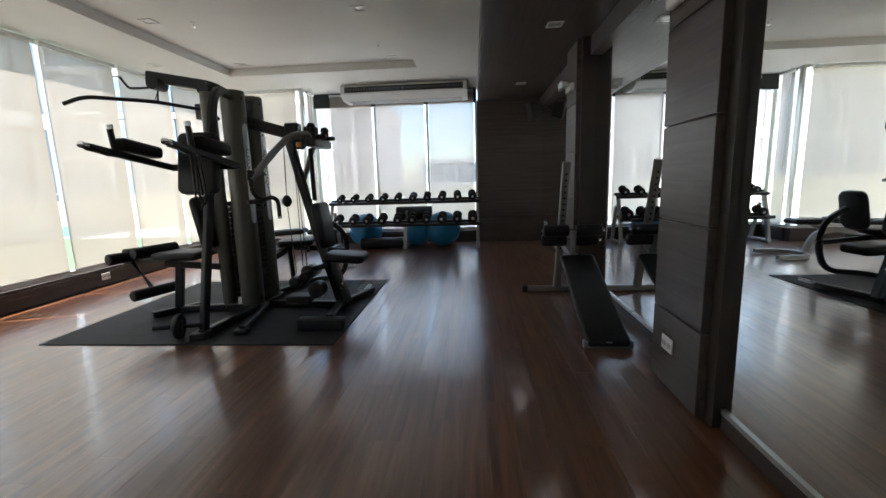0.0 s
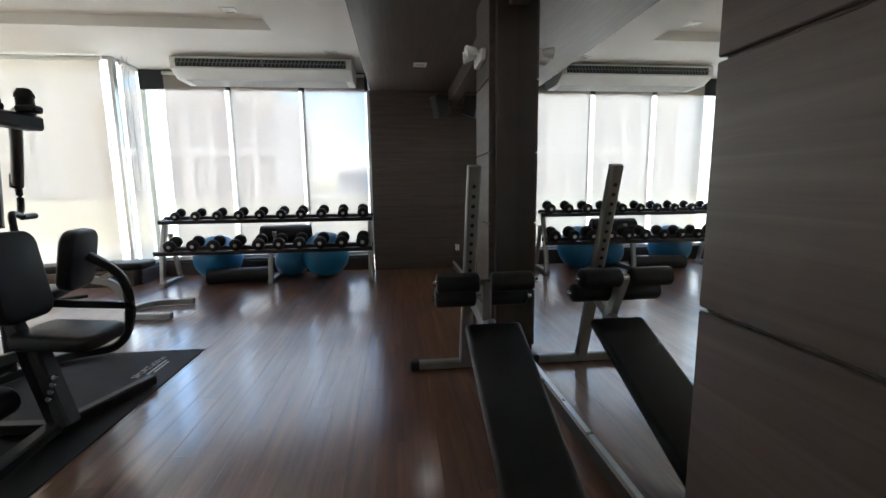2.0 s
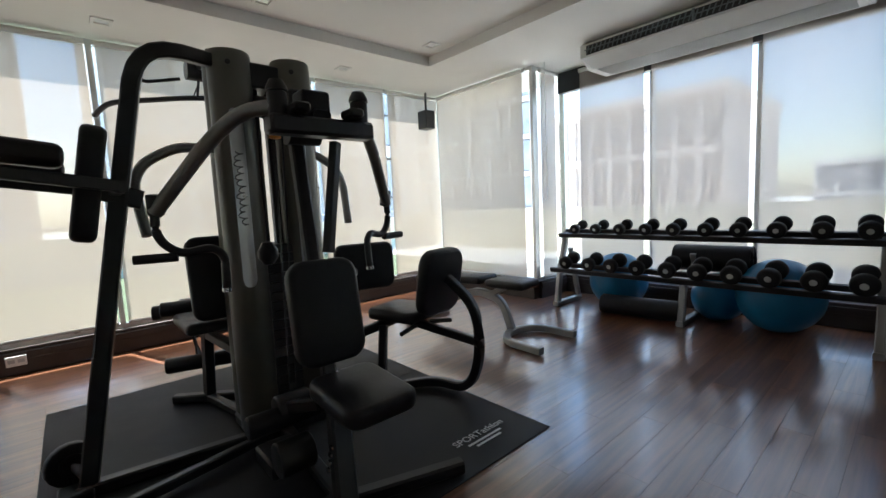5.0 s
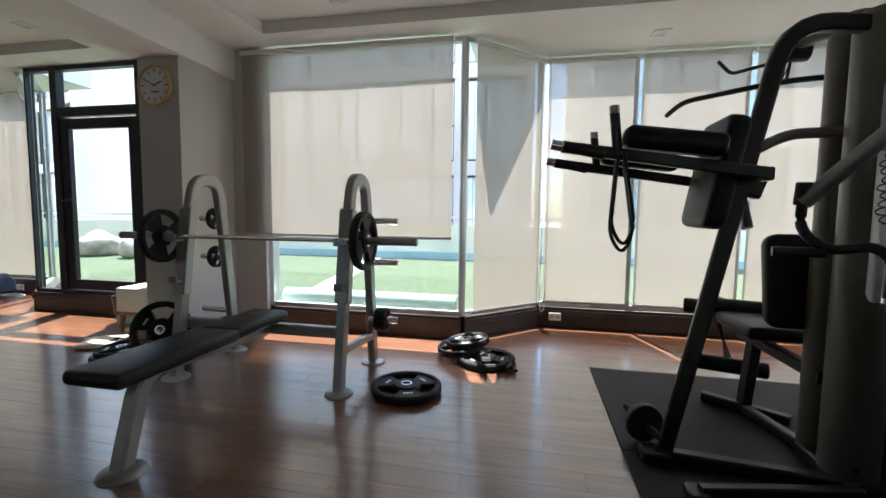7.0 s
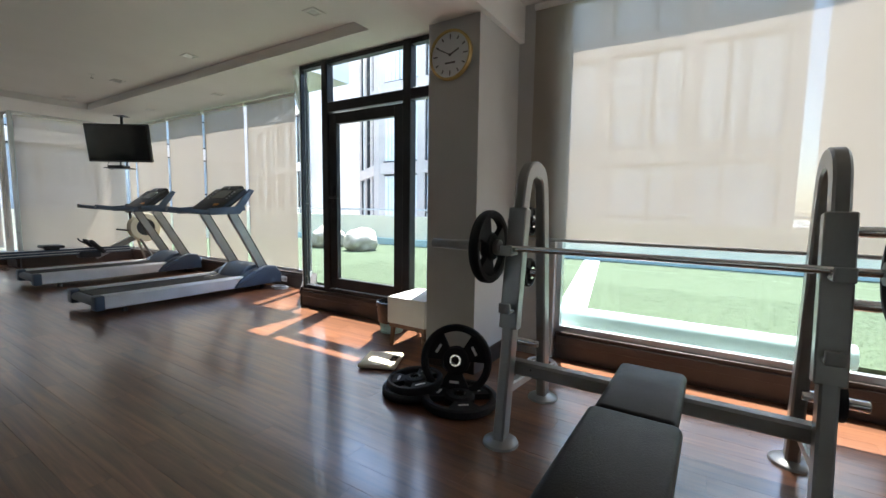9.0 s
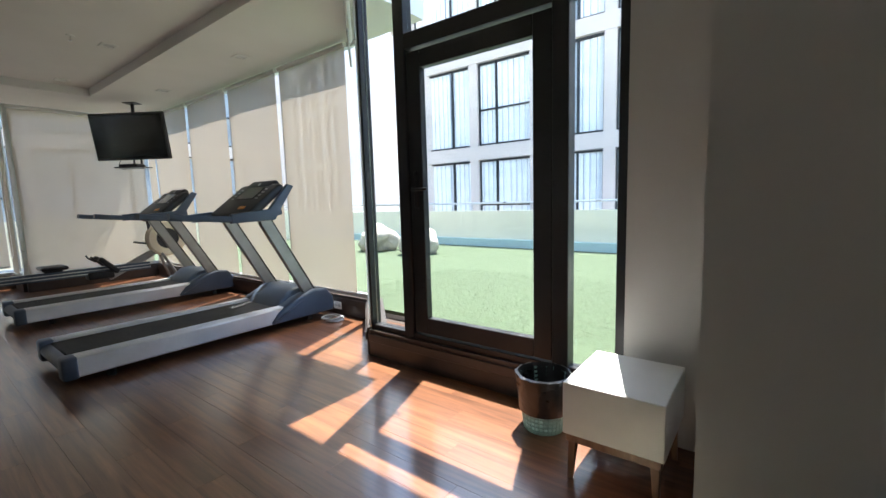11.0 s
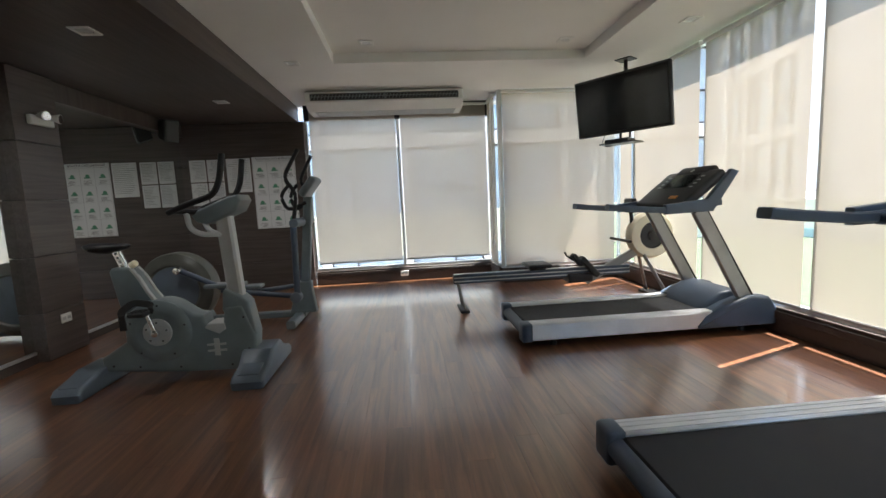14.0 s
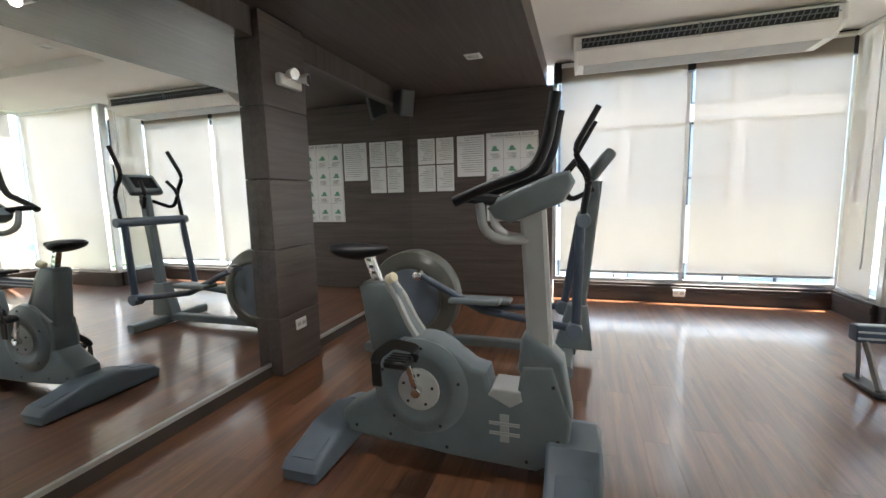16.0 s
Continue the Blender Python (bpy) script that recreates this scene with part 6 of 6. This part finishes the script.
# ---- upright bike ----
def bike():
    e = thing("exercise_bike", pose(0.72, -6.33, 0, 0, 0, 0), "grey-green upright exercise bike with black saddle", "exercise bike")

    def body(bm):
        # lower shell with its cut-away step, then the slanted saddle tower
        extrude_poly(bm, [(0.54, 0.10), (0.54, 0.20), (0.36, 0.31), (0.36, 0.50), (0.20, 0.60), (0.06, 0.60), (-0.03, 0.55), (-0.12, 0.485), (-0.185, 0.47), (-0.20, 0.40), (-0.32, 0.40), (-0.34, 0.52),
                          (-0.47, 0.53), (-0.545, 0.30), (-0.53, 0.13), (-0.40, 0.045), (-0.02, 0.055), (0.30, 0.085)], 0.16, None, 0.022)
        extrude_poly(bm, [(0.37, 0.46), (0.43, 0.82), (0.41, 0.845), (0.29, 0.845), (0.245, 0.80), (0.19, 0.68), (0.11, 0.56), (0.20, 0.44)], 0.115, None, 0.022)
    make("body", GREYPL, body, e)
    make("tower_trim", LIGHTPL, lambda bm: [sweep(bm, [(0.285, s * 0.040, 0.835), (0.235, s * 0.042, 0.765), (0.185, s * 0.044, 0.66), (0.145, s * 0.046, 0.60)], 0.022, 0.03, up=(0, 1, 0)) for s in (-1, 1)], e)

    def disc(bm):
        for s in (-1, 1):
            m = Matrix.Translation((0.12, s * 0.08, 0.375)) @ Matrix.Rotation(-s * math.pi / 2, 4, "X")
            lathe(bm, [(0.001, 0.022), (0.135, 0.022), (0.145, 0.028), (0.165, 0.030), (0.18, 0.024), (0.205, 0.020), (0.225, 0.0), (0.225, -0.05), (0.001, -0.05)], m, 44)
    make("drive_cover", GREYPL, disc, e)

    def hub(bm):
        for s in (-1, 1):
            lathe(bm, [(0.001, 0.014), (0.085, 0.012), (0.098, 0.006), (0.10, -0.004), (0.001, -0.006)], Matrix.Translation((0.12, s * 0.105, 0.375)) @ Matrix.Rotation(-s * math.pi / 2, 4, "X"), 32)
    make("hub_cap", LIGHTPL, hub, e)
    make("hub_bolt", PLASTIC, lambda bm: [cyl(bm, (0.12 + r * math.cos(a), 0.10, 0.375 + r * math.sin(a)), (0.12 + r * math.cos(a), d, 0.375 + r * math.sin(a)), 0.007, seg=10) for r, n, d in ((0.072, 5, 0.1215), (0.192, 5, 0.1075)) for a in [math.tau * k / n + 0.4 for k in range(n)]], e)
    make("body_screw", PLASTIC, lambda bm: [cyl(bm, (x, 0.078, z), (x, 0.083, z), 0.008, seg=10) for x, z in ((0.46, 0.14), (0.28, 0.12), (0.0, 0.10), (-0.36, 0.09), (-0.49, 0.20), (-0.47, 0.44))], e)
    make("badge", LIGHTPL, lambda bm: (box(bm, -0.20, 0.079, 0.20, -0.33, 0.084, 0.212, 0.002), box(bm, -0.20, 0.079, 0.245, -0.33, 0.084, 0.257, 0.002), box(bm, -0.285, 0.079, 0.165, -0.245, 0.083, 0.295, 0.002)), e)
    make("step_plate", LIGHTPL, lambda bm: extrude_poly(bm, [(-0.19, 0.375), (-0.215, 0.408), (-0.335, 0.405), (-0.345, 0.36), (-0.29, 0.325)], 0.168, None, 0.01), e)

    def crank(bm):
        for s, dx, dz in ((1, 0.045, 0.165), (-1, -0.045, -0.165)):
            sweep(bm, [(0.12, s * 0.135, 0.375), (0.12 + dx, s * 0.14, 0.375 + dz)], 0.028, 0.018, up=(0, 1, 0))
            cyl(bm, (0.12, s * 0.11, 0.375), (0.12, s * 0.152, 0.375), 0.024, bev=0.004)
    make("crank", CHROME, crank, e)

    def pedal(bm):
        for s, dx, dz in ((1, 0.045, 0.165), (-1, -0.045, -0.165)):
            x, z = 0.12 + dx, 0.375 + dz
            box(bm, x - 0.055, min(s * 0.15, s * 0.26), z - 0.018, x + 0.055, max(s * 0.15, s * 0.26), z + 0.016, 0.009)
            for k in range(4):
                yy = s * (0.165 + 0.027 * k)
                box(bm, x - 0.05, yy - 0.004, z + 0.014, x + 0.05, yy + 0.004, z + 0.022, 0.002)
            sweep(bm, rounded([(x - 0.05, s * 0.17, z), (x - 0.075, s * 0.18, z + 0.055), (x + 0.02, s * 0.22, z + 0.085), (x + 0.09, s * 0.25, z + 0.03), (x + 0.085, s * 0.25, z - 0.10)], 0.03), 0.009, 0.045)
    make("pedal", PLASTIC, pedal, e)

    def feet(bm):
        for x, w, top in ((-0.555, 0.225, 0.20), (0.60, 0.19, 0.15)):
            extrude_poly(bm, [(-0.355, 0.0), (-0.365, 0.055), (-0.33, 0.09), (-0.20, 0.12), (-0.11, top), (0.11, top), (0.20, 0.12), (0.33, 0.09), (0.365, 0.055), (0.355, 0.0)], w, Matrix.Translation((x, 0, 0)) @ Matrix.Rotation(math.pi / 2, 4, "Z"), 0.022)
            for s in (-1, 1):
                extrude_poly(bm, [(0.18, 0.115), (0.325, 0.085), (0.325, 0.096), (0.19, 0.128)], w * 0.62, Matrix.Translation((x, 0, 0)) @ Matrix.Rotation(s * math.pi / 2, 4, "Z"), 0.004)
    make("base", BLUEPL, feet, e)

    make("mast", LIGHTPL, lambda bm: sweep(bm, [(-0.415, 0, 0.52), (-0.378, 0, 1.18)], 0.105, 0.095, up=(0, 1, 0)), e)
    make("mast_base", GREYPL, lambda bm: extrude_poly(bm, [(-0.32, 0.50), (-0.335, 0.63), (-0.355, 0.655), (-0.455, 0.60), (-0.51, 0.545), (-0.55, 0.30), (-0.40, 0.30)], 0.145, None, 0.02), e)

    def console(bm):
        extrude_poly(bm, [(-0.205, 1.185), (-0.235, 1.145), (-0.30, 1.125), (-0.50, 1.205), (-0.545, 1.285), (-0.525, 1.325), (-0.46, 1.315), (-0.24, 1.225)], 0.25, None, 0.022)
    make("console", GREYPL, console, e)
    make("display", SCREEN, lambda bm: box(bm, -0.10, -0.085, 0.0, 0.10, 0.085, 0.006, 0.002, Matrix.Translation((-0.355, 0, 1.272)) @ Matrix.Rotation(radians(22.5), 4, "Y")), e)

    def bars(bm):
        for s in (-1, 1):
            sweep(bm, [(-0.09, s * 0.19, 1.215), (-0.22, s * 0.19, 1.27), (-0.40, s * 0.19, 1.325), (-0.445, s * 0.185, 1.42), (-0.475, s * 0.18, 1.60)], 0.021, round_r=0.07)
            sweep(bm, [(-0.26, s * 0.09, 1.21), (-0.16, s * 0.14, 1.225), (-0.12, s * 0.19, 1.23)], 0.020, round_r=0.03)
    make("handlebar", VINYL, bars, e)
    make("sensor_grip", LIGHTPL, lambda bm: [sweep(bm, [(-0.18, s * 0.13, 1.21), (-0.19, s * 0.12, 1.10), (-0.25, s * 0.09, 1.055), (-0.36, s * 0.03, 1.05)], 0.019, round_r=0.06) for s in (-1, 1)], e)

    def saddle(bm):
        r = bmesh.ops.create_uvsphere(bm, u_segments=28, v_segments=16, radius=1)
        for v in r["verts"]:
            u = v.co.x
            w = 0.055 + 0.065 * max(0.0, min(1.0, u * 1.1 + 0.45)) ** 0.8
            rise = 0.020 * max(0.0, u) ** 1.5 + 0.010 * max(0.0, -u) ** 2
            v.co = Vector((0.445 + 0.155 * u, w * v.co.y, 0.99 + rise + (0.035 if v.co.z > 0 else 0.045) * v.co.z * (1.0 if u > -0.2 else 0.8)))
    make("saddle", VINYL, saddle, e)
    make("seat_post", CHROME, lambda bm: sweep(bm, [(0.335, 0, 0.80), (0.395, 0, 0.96)], 0.048, 0.035, up=(0, 1, 0)), e)
    make("post_mark", PLASTIC, lambda bm: [box(bm, 0.343 + 0.0113 * k, 0.0176, 0.85 + 0.03 * k, 0.363 + 0.0113 * k, 0.0186, 0.862 + 0.03 * k) for k in range(4)], e, False)
    make("knob", CREAM, lambda bm: cyl(bm, (0.29, 0.02, 0.855), (0.25, 0.035, 0.875), 0.024, bev=0.006), e)


bike()


# ---- cross trainer ----
def elliptical():
    e = thing("cross_trainer", pose(1.03, -7.76, 0), "grey elliptical cross trainer with a round rear wheel cover", "cross trainer")
    rot = Matrix.Translation((0.42, 0, 0.42)) @ Matrix.Rotation(math.pi / 2, 4, "X")
    make("wheel_cover", OLIVEPL, lambda bm: lathe(bm, [(0.001, -0.12), (0.25, -0.12), (0.265, -0.135), (0.30, -0.135), (0.33, -0.115), (0.375, -0.09), (0.385, -0.06), (0.385, 0.06), (0.375, 0.09), (0.33, 0.115), (0.30, 0.135), (0.265, 0.135), (0.25, 0.12), (0.001, 0.12)], rot, 44), e)
    make("wheel_disc", BLUEPL, lambda bm: lathe(bm, [(0.001, -0.150), (0.10, -0.145), (0.22, -0.130), (0.25, -0.118), (0.25, 0.118), (0.22, 0.130), (0.10, 0.145), (0.001, 0.150)], rot, 40), e)

    def fr(bm):
        sweep(bm, [(-0.86, 0, 0.07), (0.6, 0, 0.07)], 0.08, 0.07)
        sweep(bm, [(-0.80, -0.42, 0.05), (-0.80, 0.42, 0.05)], 0.09, 0.08)
        sweep(bm, [(0.72, -0.30, 0.05), (0.72, 0.30, 0.05)], 0.08, 0.07)
        extrude_poly(bm, [(-0.98, 0.08), (-0.70, 0.08), (-0.80, 0.42), (-0.94, 0.42)], 0.12, None, 0.02)
        extrude_poly(bm, [(0.10, 0.08), (0.70, 0.08), (0.60, 0.30), (0.2, 0.30)], 0.14, None, 0.02)
        sweep(bm, [(-0.88, 0, 0.38), (-0.98, 0, 1.32)], 0.09, 0.08, up=(0, 1, 0))
    make("frame", GREYPL, fr, e)

    def levers(bm):
        for s, dx in ((-1, 0.04), (1, -0.06)):
            sweep(bm, [(-0.80 + dx, s * 0.30, 0.30), (-0.88, s * 0.31, 1.05)], 0.032)
            sweep(bm, [(-0.78 + dx, s * 0.30, 0.32), (-0.20, s * 0.26, 0.34 + 0.06 * s), (0.30, s * 0.22, 0.50 + 0.14 * s)], 0.028)
    make("lever", NAVY, levers, e)
    make("pivot", BLUEPL, lambda bm: (cyl(bm, (-0.90, -0.38, 1.06), (-0.90, 0.38, 1.06), 0.045, bev=0.008), [cyl(bm, (-0.79 + dx, s * 0.25, 0.31), (-0.79 + dx, s * 0.35, 0.31), 0.055, bev=0.008) for s, dx in ((-1, 0.04), (1, -0.06))]), e)

    def grips(bm):
        for s in (-1, 1):
            sweep(bm, [(-0.89, s * 0.33, 1.06), (-0.94, s * 0.33, 1.36), (-0.82, s * 0.32, 1.50), (-0.98, s * 0.30, 1.78)], 0.02, round_r=0.09)
            sweep(bm, [(-0.96, s * 0.06, 1.26), (-0.80, s * 0.16, 1.18), (-0.74, s * 0.18, 1.34), (-0.84, s * 0.14, 1.46)], 0.018, round_r=0.07)
    make("grip", VINYL, grips, e)
    make("console", GREYPL, lambda bm: box(bm, -0.05, -0.17, -0.12, 0.03, 0.17, 0.12, 0.03, Matrix.Translation((-1.0, 0, 1.43)) @ Matrix.Rotation(radians(-38), 4, "Y")), e)
    make("display", SCREEN, lambda bm: box(bm, 0.029, -0.12, -0.07, 0.034, 0.12, 0.07, 0.002, Matrix.Translation((-1.0, 0, 1.43)) @ Matrix.Rotation(radians(-38), 4, "Y")), e)

    def treads(bm):
        for s in (-1, 1):
            box(bm, -0.34, s * 0.25 - 0.08, 0.39 + 0.06 * s, 0.04, s * 0.25 + 0.08, 0.43 + 0.06 * s, 0.015)
    make("foot_tread", GREYPL, treads, e)
    make("crank_cap", CHROME, lambda bm: [cyl(bm, (0.30, s * 0.15, 0.50 + 0.14 * s), (0.30, s * 0.28, 0.50 + 0.14 * s), 0.035, bev=0.006) for s in (-1, 1)], e)


elliptical()


# ---- blind cords ----
def cord(p, label="white looped blind cord hanging by the window"):
    x, y, z0, z1 = p
    tagged(make("blind_cord", WHITEPL, lambda bm: (sweep(bm, rounded([(x, y, z1), (x, y, z0 + 0.05), (x + 0.02, y + 0.02, z0), (x + 0.03, y + 0.05, z0 + 0.05), (x + 0.02, y + 0.05, z1)], 0.04), 0.004, seg=6))), label, "cord", "blind cords")


cord((-3.93, 2.74, 0.16, 2.679))
cord((-3.42, -2.96, 0.10, 2.679))
cord((-3.50, -3.02, 0.30, 2.679))
cord((-2.22, 7.38, 1.15, 2.679))
cord((-2.24, -9.20, 0.5, 2.679))


# ---- floor planks ----
def planks():
    w, L = 0.13, 1.22
    base = bpy.data.objects["floor"]
    bm = bmesh.new()
    box(bm, 0.0003, 0.0003, -0.0058, w - 0.0003, L - 0.0003, 0.0, 0.0004)
    me = bpy.data.meshes.new("plank")
    bmesh.ops.recalc_face_normals(bm, faces=bm.faces)
    bm.to_mesh(me)
    bm.free()
    me.materials.append(PLANK)
    rest = bmesh.new()
    count = 0
    x, col = -4.06, 0
    while x < 2.3:
        y = -9.8 - (col * 0.43 % 1.0) * L
        while y < 8.1:
            inside = -2.7 < x < 1.2 and -7.2 < y < 6.8
            if inside and count < 300:
                o = new("plank", me)
                o.matrix_basis = Matrix.Translation((x, y, 0))
                o.parent = base
                count += 1
            else:
                box(rest, x + 0.0003, y + 0.0003, -0.0058, x + w - 0.0003, y + L - 0.0003, 0.0)
            y += L
        x += w
        col += 1
    o = finish("plank_field", rest, PLANK, base, False)
    tagged(o, kind="stuff")


planks()
